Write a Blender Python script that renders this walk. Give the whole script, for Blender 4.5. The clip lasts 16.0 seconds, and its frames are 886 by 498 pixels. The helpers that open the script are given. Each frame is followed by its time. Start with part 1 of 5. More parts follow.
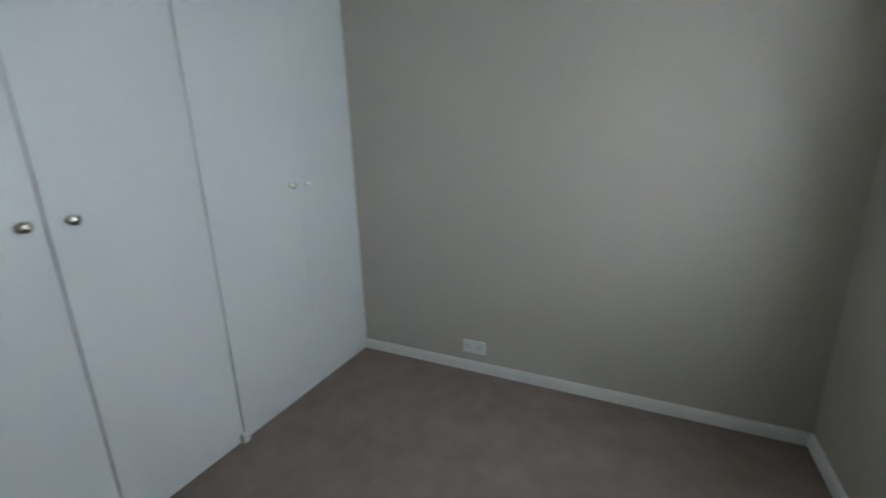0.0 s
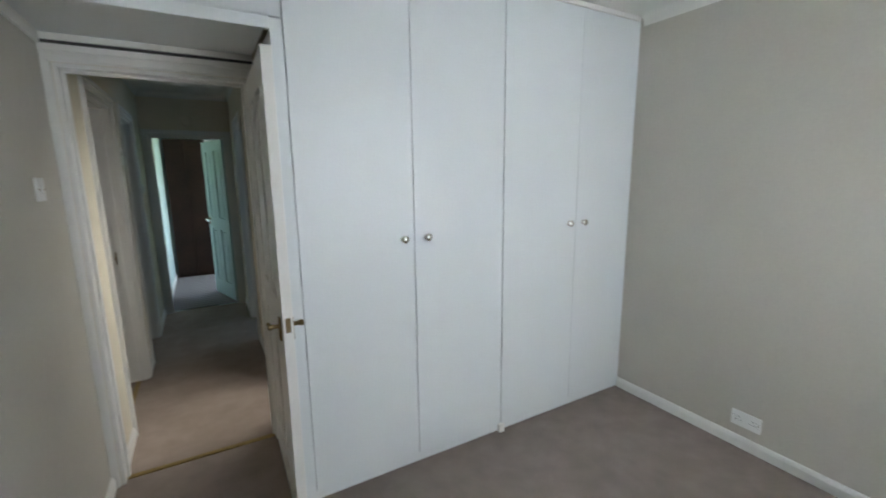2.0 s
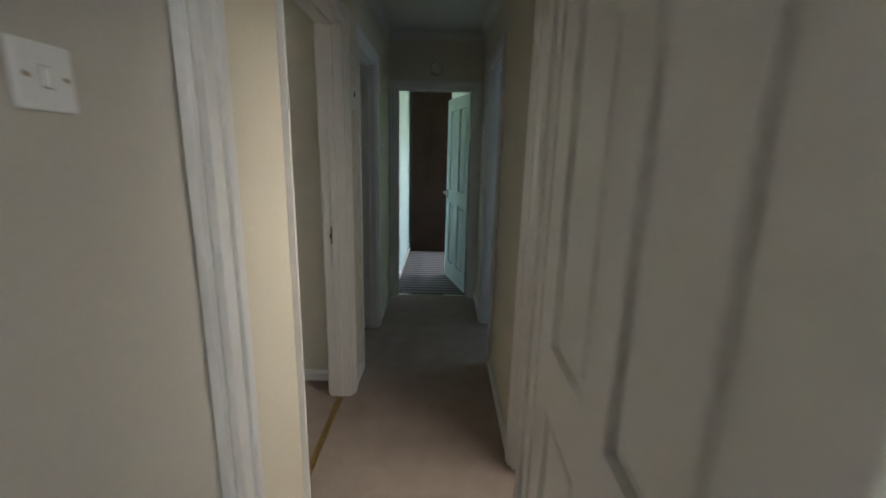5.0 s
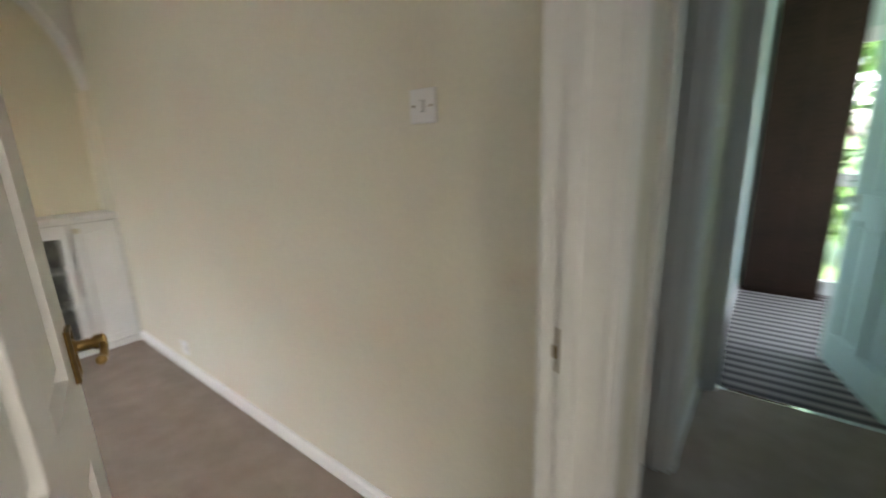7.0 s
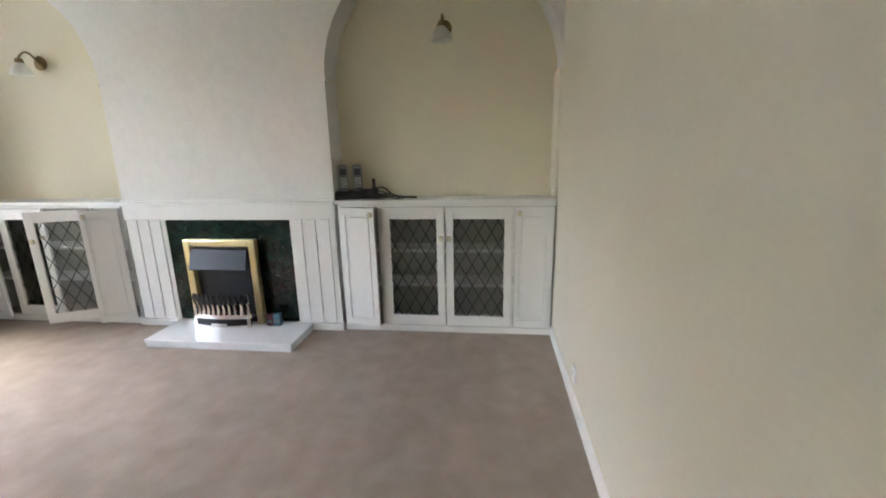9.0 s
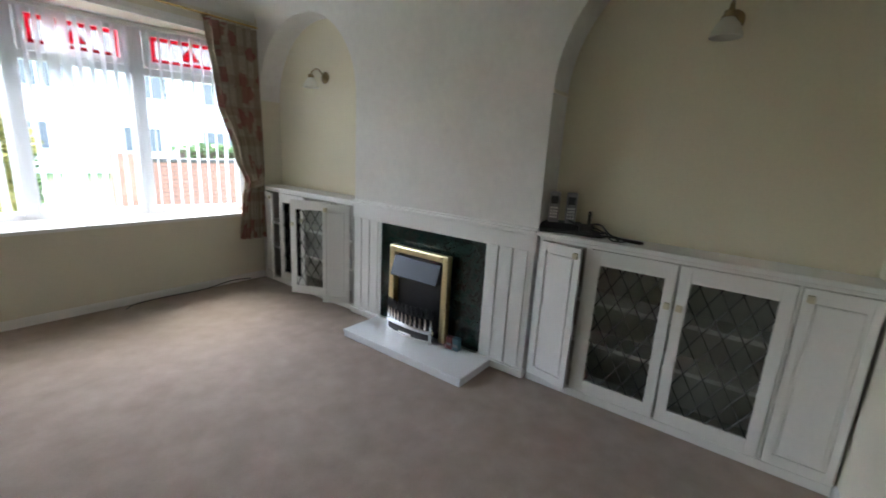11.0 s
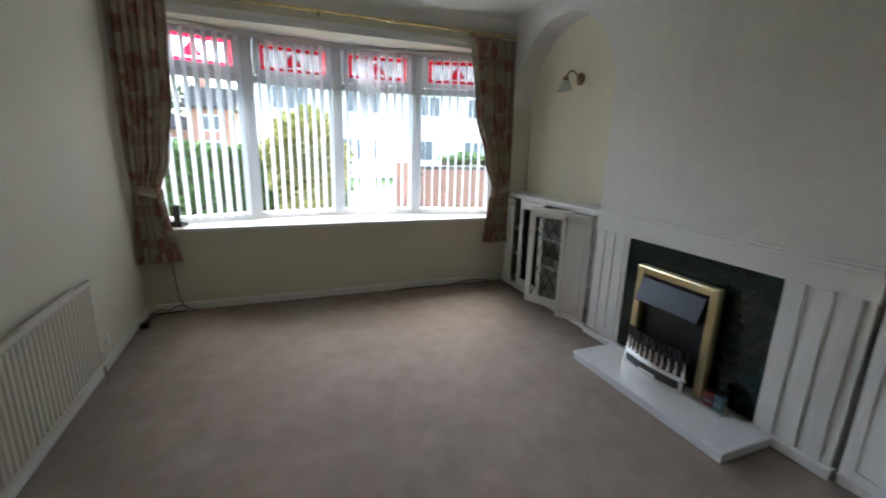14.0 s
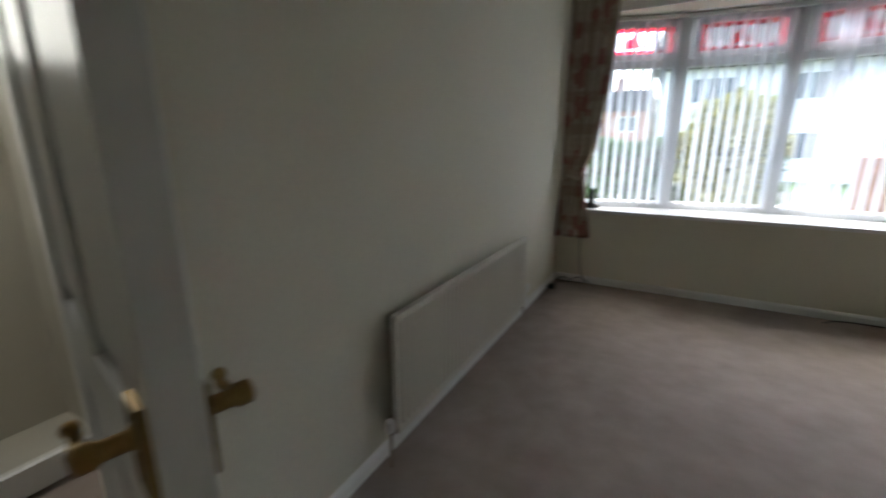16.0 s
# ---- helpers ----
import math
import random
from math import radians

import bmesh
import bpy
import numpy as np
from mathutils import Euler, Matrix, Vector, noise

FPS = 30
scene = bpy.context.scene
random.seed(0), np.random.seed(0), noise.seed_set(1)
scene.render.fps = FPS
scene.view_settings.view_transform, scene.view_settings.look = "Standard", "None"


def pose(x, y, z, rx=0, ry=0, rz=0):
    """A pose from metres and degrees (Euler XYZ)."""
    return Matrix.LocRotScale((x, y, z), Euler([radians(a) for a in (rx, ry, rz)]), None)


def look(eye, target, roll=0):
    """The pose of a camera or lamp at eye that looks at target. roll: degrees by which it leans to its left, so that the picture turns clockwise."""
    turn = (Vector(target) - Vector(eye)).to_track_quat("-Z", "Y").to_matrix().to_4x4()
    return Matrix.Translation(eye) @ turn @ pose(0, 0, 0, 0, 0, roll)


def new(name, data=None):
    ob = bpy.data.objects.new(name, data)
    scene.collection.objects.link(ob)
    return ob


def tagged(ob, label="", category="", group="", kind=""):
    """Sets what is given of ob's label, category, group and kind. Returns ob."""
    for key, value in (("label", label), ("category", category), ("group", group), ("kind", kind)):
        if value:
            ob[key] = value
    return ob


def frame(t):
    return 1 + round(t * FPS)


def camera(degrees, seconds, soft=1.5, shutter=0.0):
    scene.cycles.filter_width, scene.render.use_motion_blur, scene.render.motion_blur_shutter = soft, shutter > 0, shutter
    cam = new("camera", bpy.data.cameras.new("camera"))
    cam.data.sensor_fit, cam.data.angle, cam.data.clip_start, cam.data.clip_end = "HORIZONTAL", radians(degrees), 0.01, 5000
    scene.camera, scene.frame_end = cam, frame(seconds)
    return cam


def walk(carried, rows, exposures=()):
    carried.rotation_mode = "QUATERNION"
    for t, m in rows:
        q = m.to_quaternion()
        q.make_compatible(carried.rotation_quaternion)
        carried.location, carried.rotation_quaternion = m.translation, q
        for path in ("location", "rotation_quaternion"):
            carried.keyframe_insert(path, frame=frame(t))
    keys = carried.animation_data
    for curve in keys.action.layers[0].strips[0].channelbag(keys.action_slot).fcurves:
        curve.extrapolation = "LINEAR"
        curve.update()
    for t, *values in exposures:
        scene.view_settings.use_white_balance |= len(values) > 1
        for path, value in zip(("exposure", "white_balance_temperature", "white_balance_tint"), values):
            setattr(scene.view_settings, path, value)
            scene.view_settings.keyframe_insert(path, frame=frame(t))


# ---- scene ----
cam = camera(93.1, 16.0, soft=1.7, shutter=0.6)
PATH = [
    (0, (0.729, 2.985, 1.437), (2.471, 3.82, 0.917), -1.5),
    (0.5, (0.680, 2.872, 1.472), (2.222, 4.066, 1.032), -1.5),
    (1, (0.529, 2.864, 1.491), (1.874, 4.283, 1.068), -1.8),
    (1.5, (0.485, 2.859, 1.495), (1.62, 4.452, 1.078), -0.1),
    (2, (0.487, 2.85, 1.512), (1.46, 4.56, 1.156), -0.7),
    (2.5, (0.499, 2.873, 1.508), (1.287, 4.682, 1.183), -1.5),
    (3, (0.507, 2.927, 1.491), (1.15, 4.791, 1.153), -1.3),
    (3.5, (0.534, 3.16, 1.456), (1.022, 5.061, 1.072), -0.7),
    (4, (0.544, 3.555, 1.443), (0.796, 5.491, 1.008), -0.0),
    (6.5, (0.307, 5.49, 1.308), (-0.358, 7.312, 0.821), 0.4),
    (7, (0.202, 5.84, 1.327), (-1.006, 7.359, 0.845), -2.0),
    (7.5, (0.018, 6.091, 1.319), (-1.638, 7.111, 0.852), -2.5),
    (8, (-0.175, 6.217, 1.328), (-2.025, 6.768, 0.803), -1.1),
    (8.5, (-0.347, 6.276, 1.325), (-2.284, 6.29, 0.825), 1.2),
    (9, (-0.58, 6.282, 1.292), (-2.511, 6.055, 0.823), -1.2),
    (9.5, (-0.848, 6.265, 1.337), (-2.764, 5.869, 0.922), 0.4),
    (10, (-1.066, 6.257, 1.361), (-2.872, 5.52, 0.919), 2.2),
    (12.5, (-1.044, 6.103, 1.392), (-2.348, 4.648, 0.962), 1.6),
    (13, (-1.094, 6.072, 1.387), (-2.197, 4.466, 0.935), 0.8),
    (13.5, (-1.165, 6.055, 1.378), (-1.961, 4.283, 0.904), 2.5),
    (14, (-1.169, 6.033, 1.379), (-1.883, 4.226, 0.907), 1.6),
    (14.5, (-1.201, 6.012, 1.377), (-1.565, 4.107, 0.889), 1.8),
    (15, (-1.24, 6.013, 1.379), (-1.289, 4.081, 0.866), 2.8),
    (15.5, (-1.150, 6.055, 1.31), (-0.706, 4.165, 0.824), 1.5),
    (16, (-1.051, 6.097, 1.26), (-0.112, 4.399, 0.770), 0.0),
]
EXPOSURES = [(0, 3.8, 6150, 8), (1.5, 4.5, 6350, 9), (3, 4.5, 6500, 10), (4, 4.1, 6650, 12), (6.4, 4.95, 6850, 12), (7, 5.2, 6850, 11), (7.5, 5.4, 6800, 11), (8, 5.2, 6750, 10), (9.5, 5.25, 6500, 9), (10.2, 4.8, 6400, 8), (12.4, 4.05, 6250, 7), (14, 3.75, 6250, 6), (16, 3.5, 6250, 7)]
walk(cam, [(t, look(e, g, r)) for t, e, g, r in PATH], exposures=EXPOSURES)

# ---- light ----
SKY = 0.15
world = bpy.data.worlds.new("overcast_sky")
scene.world = world
world.use_nodes = True
wn, wl = world.node_tree.nodes, world.node_tree.links
sky = wn.new("ShaderNodeTexSky")
sky.sky_type = 'NISHITA'
sky.sun_disc = False
sky.sun_elevation = radians(64)
sky.sun_rotation = radians(200)
sky.dust_density = 4.0
hsv = wn.new("ShaderNodeHueSaturation")
hsv.inputs["Saturation"].default_value = 0.75
wl.new(sky.outputs[0], hsv.inputs["Color"])
wl.new(hsv.outputs[0], wn["Background"].inputs["Color"])
wn["Background"].inputs["Strength"].default_value = SKY


def sun_lamp(strength, rot):
    d = bpy.data.lights.new("sun", 'SUN')
    d.energy, d.angle, d.color = strength, radians(40), (1.0, 0.96, 0.9)
    o = new("sun", d)
    o.rotation_euler = [radians(a) for a in rot]
    return o


def window_lamp(name, at, target, w, h, power, color, spread=180):
    d = bpy.data.lights.new(name, 'AREA')
    d.shape, d.size, d.size_y, d.energy, d.color = 'RECTANGLE', w, h, power, color
    d.spread = radians(spread)
    o = new(name, d)
    o.matrix_world = look(at, target)
    return o


sun_lamp(0.5, (26, 0, -20))
# area lamps in place of daylight; the bedroom's window lies behind the walk
window_lamp("bedroom_daylight", (1.8, 1.97, 1.45), (1.5, 5.0, 0.5), 0.98, 0.98, 0.43, (0.90, 0.94, 1.0), 120)
# added fill light, set before a bathroom wall without a window
window_lamp("bathroom_daylight_fill", (2.55, 7.6, 1.6), (0.9, 7.4, 1.2), 0.9, 0.9, 0.3, (0.6, 0.8, 1.0))
window_lamp("porch_daylight", (1.36, 5.72, 1.62), (0.2, 5.82, 0.0), 0.5, 0.8, 0.6, (1.0, 0.96, 0.9), 120)
# added fill light in an unseen opening of the end room
window_lamp("kitchen_daylight_fill", (2.66, 9.6, 1.5), (0.6, 9.4, 1.0), 1.2, 1.2, 0.8, (0.86, 0.97, 1.0))


# ---- materials ----
def material(name, color, rough=0.6, metal=0.0, vary=0.08, scale=6.0, grain=120.0, bump=0.1, gdist=0.002, spec=0.5, darker=None):
    m = bpy.data.materials.new(name)
    m.use_nodes = True
    n, l = m.node_tree.nodes, m.node_tree.links
    b = n["Principled BSDF"]
    b.inputs["Roughness"].default_value = rough
    b.inputs["Metallic"].default_value = metal
    b.inputs["Specular IOR Level"].default_value = spec
    tc = n.new("ShaderNodeTexCoord")
    big, fine, fac = n.new("ShaderNodeTexNoise"), n.new("ShaderNodeTexNoise"), n.new("ShaderNodeMath")
    big.inputs["Scale"].default_value, big.inputs["Detail"].default_value = scale, 5
    fine.inputs["Scale"].default_value, fine.inputs["Detail"].default_value = grain, 3
    l.new(tc.outputs["Object"], big.inputs["Vector"])
    l.new(tc.outputs["Object"], fine.inputs["Vector"])
    fac.operation = 'MULTIPLY_ADD'
    l.new(fine.outputs[0], fac.inputs[0])
    fac.inputs[1].default_value = 0.5
    half = n.new("ShaderNodeMath")
    half.operation = 'MULTIPLY'
    half.inputs[1].default_value = 0.5
    l.new(big.outputs[0], half.inputs[0])
    l.new(half.outputs[0], fac.inputs[2])
    ramp = n.new("ShaderNodeValToRGB")
    e = ramp.color_ramp.elements
    lo = darker or [c * (1 - vary * 2) for c in color]
    e[0].position, e[1].position = 0.3, 0.68
    e[0].color = (*lo, 1)
    e[1].color = (*[min(1, c * (1 + vary * 0.6)) for c in color], 1)
    l.new(fac.outputs[0], ramp.inputs[0])
    l.new(ramp.outputs[0], b.inputs["Base Color"])
    bp = n.new("ShaderNodeBump")
    bp.inputs["Strength"].default_value, bp.inputs["Distance"].default_value = bump, gdist
    l.new(fac.outputs[0], bp.inputs["Height"])
    l.new(bp.outputs[0], b.inputs["Normal"])
    return m


def glass_material(name, color=(1, 1, 1), rough=0.0, ior=1.3):
    m = bpy.data.materials.new(name)
    m.use_nodes = True
    n, l = m.node_tree.nodes, m.node_tree.links
    n.remove(n["Principled BSDF"])
    tr, gl, mx, fr = n.new("ShaderNodeBsdfTransparent"), n.new("ShaderNodeBsdfGlossy"), n.new("ShaderNodeMixShader"), n.new("ShaderNodeFresnel")
    tr.inputs[0].default_value = (*color, 1)
    gl.inputs["Roughness"].default_value = rough
    fr.inputs[0].default_value = ior
    l.new(fr.outputs[0], mx.inputs[0])
    l.new(tr.outputs[0], mx.inputs[1])
    l.new(gl.outputs[0], mx.inputs[2])
    l.new(mx.outputs[0], n["Material Output"].inputs[0])
    return m


def cloth_translucent(name, color, share=0.4):
    m = bpy.data.materials.new(name)
    m.use_nodes = True
    n, l = m.node_tree.nodes, m.node_tree.links
    b = n["Principled BSDF"]
    b.inputs["Base Color"].default_value = (*color, 1)
    b.inputs["Roughness"].default_value = 0.8
    ts, mx = n.new("ShaderNodeBsdfTranslucent"), n.new("ShaderNodeMixShader")
    ts.inputs[0].default_value = (*color, 1)
    mx.inputs[0].default_value = share
    l.new(b.outputs[0], mx.inputs[1])
    l.new(ts.outputs[0], mx.inputs[2])
    l.new(mx.outputs[0], n["Material Output"].inputs[0])
    return m


def curtain_material():
    m = material("floral_check_cotton", (0.5, 0.42, 0.32), 0.9, 0, 0.1, 8, 300, 0.3, 0.001)
    n, l = m.node_tree.nodes, m.node_tree.links
    b = n["Principled BSDF"]
    tc = n.new("ShaderNodeTexCoord")
    sep = n.new("ShaderNodeSeparateXYZ")
    l.new(tc.outputs["UV"], sep.inputs[0])

    def stripes(axis, freq, lo):
        a, s, g = n.new("ShaderNodeMath"), n.new("ShaderNodeMath"), n.new("ShaderNodeMath")
        a.operation, s.operation, g.operation = 'MULTIPLY', 'SINE', 'GREATER_THAN'
        a.inputs[1].default_value, g.inputs[1].default_value = freq, lo
        l.new(sep.outputs[axis], a.inputs[0])
        l.new(a.outputs[0], s.inputs[0])
        l.new(s.outputs[0], g.inputs[0])
        return g.outputs[0]
    base = n.new("ShaderNodeValToRGB")
    base.color_ramp.elements[0].color = (0.34, 0.275, 0.20, 1)
    base.color_ramp.elements[1].color = (0.58, 0.50, 0.40, 1)
    nz = n.new("ShaderNodeTexNoise")
    nz.inputs["Scale"].default_value = 40
    l.new(tc.outputs["UV"], nz.inputs["Vector"])
    l.new(nz.outputs[0], base.inputs[0])
    col = base.outputs[0]

    def over(col, fac, amount, rgb):
        mu, mx = n.new("ShaderNodeMath"), n.new("ShaderNodeMix")
        mu.operation = 'MULTIPLY'
        mu.inputs[1].default_value = amount
        l.new(fac, mu.inputs[0])
        mx.data_type = 'RGBA'
        l.new(mu.outputs[0], mx.inputs[0])
        l.new(col, mx.inputs[6])
        mx.inputs[7].default_value = (*rgb, 1)
        return mx.outputs[2]
    col = over(col, stripes(0, 30, 0.3), 0.45, (0.20, 0.15, 0.09))
    col = over(col, stripes(1, 24, 0.55), 0.35, (0.22, 0.13, 0.09))
    fl = n.new("ShaderNodeTexVoronoi")
    fl.inputs["Scale"].default_value = 5.5
    warp = n.new("ShaderNodeTexNoise")
    warp.inputs["Scale"].default_value = 14
    mixv = n.new("ShaderNodeMix")
    mixv.data_type = 'RGBA'
    mixv.inputs[0].default_value = 0.08
    l.new(tc.outputs["UV"], warp.inputs["Vector"])
    l.new(tc.outputs["UV"], mixv.inputs[6])
    l.new(warp.outputs[1], mixv.inputs[7])
    l.new(mixv.outputs[2], fl.inputs["Vector"])
    lt = n.new("ShaderNodeMath")
    lt.operation = 'LESS_THAN'
    lt.inputs[1].default_value = 0.40
    l.new(fl.outputs["Distance"], lt.inputs[0])
    col = over(col, lt.outputs[0], 0.62, (0.26, 0.035, 0.045))
    l.new(col, b.inputs["Base Color"])
    return m


def marble_material():
    m = material("green_marble", (0.010, 0.026, 0.021), 0.15, 0, 0.4, 9, 60, 0.0, 0.001)
    n, l = m.node_tree.nodes, m.node_tree.links
    w, r, mx = n.new("ShaderNodeTexNoise"), n.new("ShaderNodeValToRGB"), n.new("ShaderNodeMix")
    w.inputs["Scale"].default_value, w.inputs["Detail"].default_value, w.inputs["Distortion"].default_value = 5, 8, 2.5
    e = r.color_ramp.elements
    e[0].position, e[1].position = 0.49, 0.52
    e[0].color, e[1].color = (0, 0, 0, 1), (0, 0, 0, 1)
    k = r.color_ramp.elements.new(0.505)
    k.color = (0.7, 0.7, 0.7, 1)
    tc = n.new("ShaderNodeTexCoord")
    l.new(tc.outputs["Object"], w.inputs["Vector"])
    l.new(w.outputs[0], r.inputs[0])
    b = n["Principled BSDF"]
    old = b.inputs["Base Color"].links[0].from_socket
    mx.data_type = 'RGBA'
    l.new(r.outputs[0], mx.inputs[0])
    l.new(old, mx.inputs[6])
    mx.inputs[7].default_value = (0.035, 0.065, 0.058, 1)
    l.new(mx.outputs[2], b.inputs["Base Color"])
    return m


def carpet_material(name, color):
    m = material(name, color, 0.95, 0, 0.11, 9, 190, 0.8, 0.003, 0.1)
    n, l = m.node_tree.nodes, m.node_tree.links
    b = n["Principled BSDF"]
    old = b.inputs["Base Color"].links[0].from_socket
    # pile brushed in different ways leaves broad soft patches
    nz, r, mx = n.new("ShaderNodeTexNoise"), n.new("ShaderNodeValToRGB"), n.new("ShaderNodeMix")
    nz.inputs["Scale"].default_value, nz.inputs["Detail"].default_value, nz.inputs["Distortion"].default_value = 4.0, 8, 0.3
    tc = n.new("ShaderNodeTexCoord")
    l.new(tc.outputs["Object"], nz.inputs["Vector"])
    e = r.color_ramp.elements
    e[0].position, e[1].position = 0.38, 0.66
    e[0].color, e[1].color = (0.93, 0.93, 0.93, 1), (1.04, 1.04, 1.04, 1)
    l.new(nz.outputs[0], r.inputs[0])
    mx.data_type, mx.blend_type = 'RGBA', 'MULTIPLY'
    mx.inputs[0].default_value = 1
    l.new(old, mx.inputs[6])
    l.new(r.outputs[0], mx.inputs[7])
    l.new(mx.outputs[2], b.inputs["Base Color"])
    return m


def striped_material():
    m = material("striped_carpet", (0.16, 0.13, 0.13), 0.95, 0, 0.2, 5, 200, 0.5, 0.004)
    n, l = m.node_tree.nodes, m.node_tree.links
    w, r, tc = n.new("ShaderNodeTexWave"), n.new("ShaderNodeValToRGB"), n.new("ShaderNodeTexCoord")
    w.bands_direction = 'Y'
    w.inputs["Scale"].default_value, w.inputs["Distortion"].default_value = 3.6, 0.3
    e = r.color_ramp.elements
    e[0].color, e[1].color = (0.055, 0.045, 0.048, 1), (0.27, 0.23, 0.23, 1)
    l.new(tc.outputs["Object"], w.inputs["Vector"])
    l.new(w.outputs[0], r.inputs[0])
    l.new(r.outputs[0], n["Principled BSDF"].inputs["Base Color"])
    return m


def leaf_material(name, a, b_):
    m = bpy.data.materials.new(name)
    m.use_nodes = True
    n, l = m.node_tree.nodes, m.node_tree.links
    g, r = n.new("ShaderNodeNewGeometry"), n.new("ShaderNodeValToRGB")
    r.color_ramp.elements[0].color, r.color_ramp.elements[1].color = (*a, 1), (*b_, 1)
    l.new(g.outputs["Random Per Island"], r.inputs[0])
    l.new(r.outputs[0], n["Principled BSDF"].inputs["Base Color"])
    n["Principled BSDF"].inputs["Roughness"].default_value = 0.6
    return m


M = {}
M["cream"] = material("cream_wall_paint", (0.73, 0.69, 0.565), 0.75, 0, 0.03, 1.6, 70, 0.15, 0.002)
M["hall_cream"] = material("yellow_cream_wall_paint", (0.75, 0.69, 0.56), 0.75, 0, 0.03, 1.6, 70, 0.12, 0.002)
M["magnolia"] = material("magnolia_wall_paint", (0.54, 0.51, 0.45), 0.55, 0, 0.03, 1.6, 70, 0.12, 0.002)
M["alcove"] = material("warm_cream_alcove_paint", (0.74, 0.69, 0.53), 0.75, 0, 0.03, 1.6, 70, 0.15, 0.002)
M["breast"] = material("uneven_white_plaster", (0.77, 0.755, 0.72), 0.8, 0, 0.04, 4, 22, 0.5, 0.008)
M["ceiling"] = material("matt_white_ceiling_paint", (0.78, 0.77, 0.73), 0.85, 0, 0.02, 2, 90, 0.1, 0.002)
M["gloss"] = material("white_gloss_paint", (0.80, 0.79, 0.76), 0.32, 0, 0.02, 3, 60, 0.06, 0.001)
M["wardrobe"] = material("cool_white_satin_paint", (0.74, 0.77, 0.78), 0.42, 0, 0.02, 1.5, 90, 0.08, 0.001)
M["seam"] = material("dark_seam", (0.08, 0.08, 0.08), 0.8)
M["upvc"] = material("white_plastic_frame", (0.82, 0.83, 0.84), 0.3, 0, 0.01, 2, 40, 0.02, 0.001)
M["plastic"] = material("white_moulded_plastic", (0.80, 0.80, 0.78), 0.35, 0, 0.01, 5, 60, 0.02, 0.001)
M["radiator"] = material("aged_white_radiator_enamel", (0.70, 0.66, 0.57), 0.45, 0, 0.03, 3, 60, 0.04, 0.001)
M["black"] = material("black_plastic", (0.018, 0.018, 0.02), 0.4, 0, 0.2, 10, 80, 0.05, 0.001)
M["grey"] = material("grey_plastic", (0.22, 0.22, 0.23), 0.4, 0, 0.1, 10, 80, 0.05, 0.001)
M["brass"] = material("polished_brass", (0.80, 0.60, 0.25), 0.22, 1.0, 0.06, 8, 80, 0.05, 0.001)
M["worn_brass"] = material("worn_dark_brass", (0.42, 0.28, 0.11), 0.3, 1.0, 0.15, 12, 90, 0.08, 0.001)
M["pale_brass"] = material("brushed_pale_brass", (0.85, 0.72, 0.42), 0.3, 1.0, 0.05, 8, 120, 0.08, 0.001)
M["old_brass"] = material("antique_brass", (0.30, 0.22, 0.11), 0.35, 1.0, 0.2, 14, 90, 0.1, 0.001)
M["knob_cream"] = material("aged_cream_enamel", (0.66, 0.60, 0.44), 0.35, 0, 0.08, 12, 80, 0.05, 0.001)
M["chrome"] = material("bright_chrome", (0.82, 0.80, 0.76), 0.12, 1.0, 0.03, 8, 60, 0.02, 0.001)
M["hood"] = material("dark_blue_black_enamel", (0.02, 0.022, 0.03), 0.35, 0.2, 0.15, 8, 90, 0.05, 0.001)
M["coal"] = material("moulded_coal", (0.02, 0.018, 0.016), 0.9, 0, 0.4, 20, 60, 1.0, 0.02)
M["marble"] = marble_material()
M["hearth"] = material("white_polished_hearth_stone", (0.78, 0.79, 0.80), 0.15, 0, 0.02, 4, 60, 0.02, 0.001)
M["carpet"] = carpet_material("beige_pile_carpet", (0.37, 0.305, 0.26))
M["bed_carpet"] = carpet_material("taupe_pile_carpet", (0.29, 0.24, 0.21))
M["hall_carpet"] = carpet_material("taupe_hall_carpet", (0.37, 0.30, 0.255))
M["striped"] = striped_material()
M["lino"] = material("blue_vinyl_floor", (0.30, 0.45, 0.58), 0.4)
M["mint"] = material("mint_wall_paint", (0.58, 0.70, 0.68), 0.7, 0, 0.03, 2, 60, 0.1, 0.002)
M["pale_blue"] = material("pale_blue_wall_paint", (0.55, 0.66, 0.76), 0.6, 0, 0.03, 2, 60, 0.1, 0.002)
M["brown"] = material("dark_brown_wood", (0.030, 0.014, 0.009), 0.6, 0, 0.4, 3, 40, 0.1, 0.002, 0.2)
M["gold"] = material("gold_threshold_strip", (0.40, 0.28, 0.11), 0.45, 0.8, 0.15, 10, 60, 0.1, 0.001)
M["glass"] = glass_material("clear_window_glass")
M["cab_glass"] = glass_material("cabinet_glass", (0.95, 0.97, 0.96), 0.02, 1.3)
M["red_glass"] = glass_material("red_stained_glass", (0.88, 0.10, 0.17))
M["lead"] = material("grey_lead_strip", (0.06, 0.065, 0.06), 0.5, 0.4, 0.15, 20, 80, 0.1, 0.001)
M["blind"] = cloth_translucent("white_blind_fabric", (0.86, 0.88, 0.91), 0.55)
M["shade"] = cloth_translucent("frosted_glass_shade", (0.80, 0.80, 0.74), 0.5)
M["frosted"] = glass_material("obscured_door_glass", (0.92, 0.92, 0.9), 0.25, 1.4)
# for an added, unseen sheet that softens the sky's light in the bedroom
M["diffuser"] = cloth_translucent("white_diffuser_sheet", (0.86, 0.88, 0.9), 0.9)
M["curtain"] = curtain_material()
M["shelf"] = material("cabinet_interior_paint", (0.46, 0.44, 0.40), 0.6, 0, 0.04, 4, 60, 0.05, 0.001)
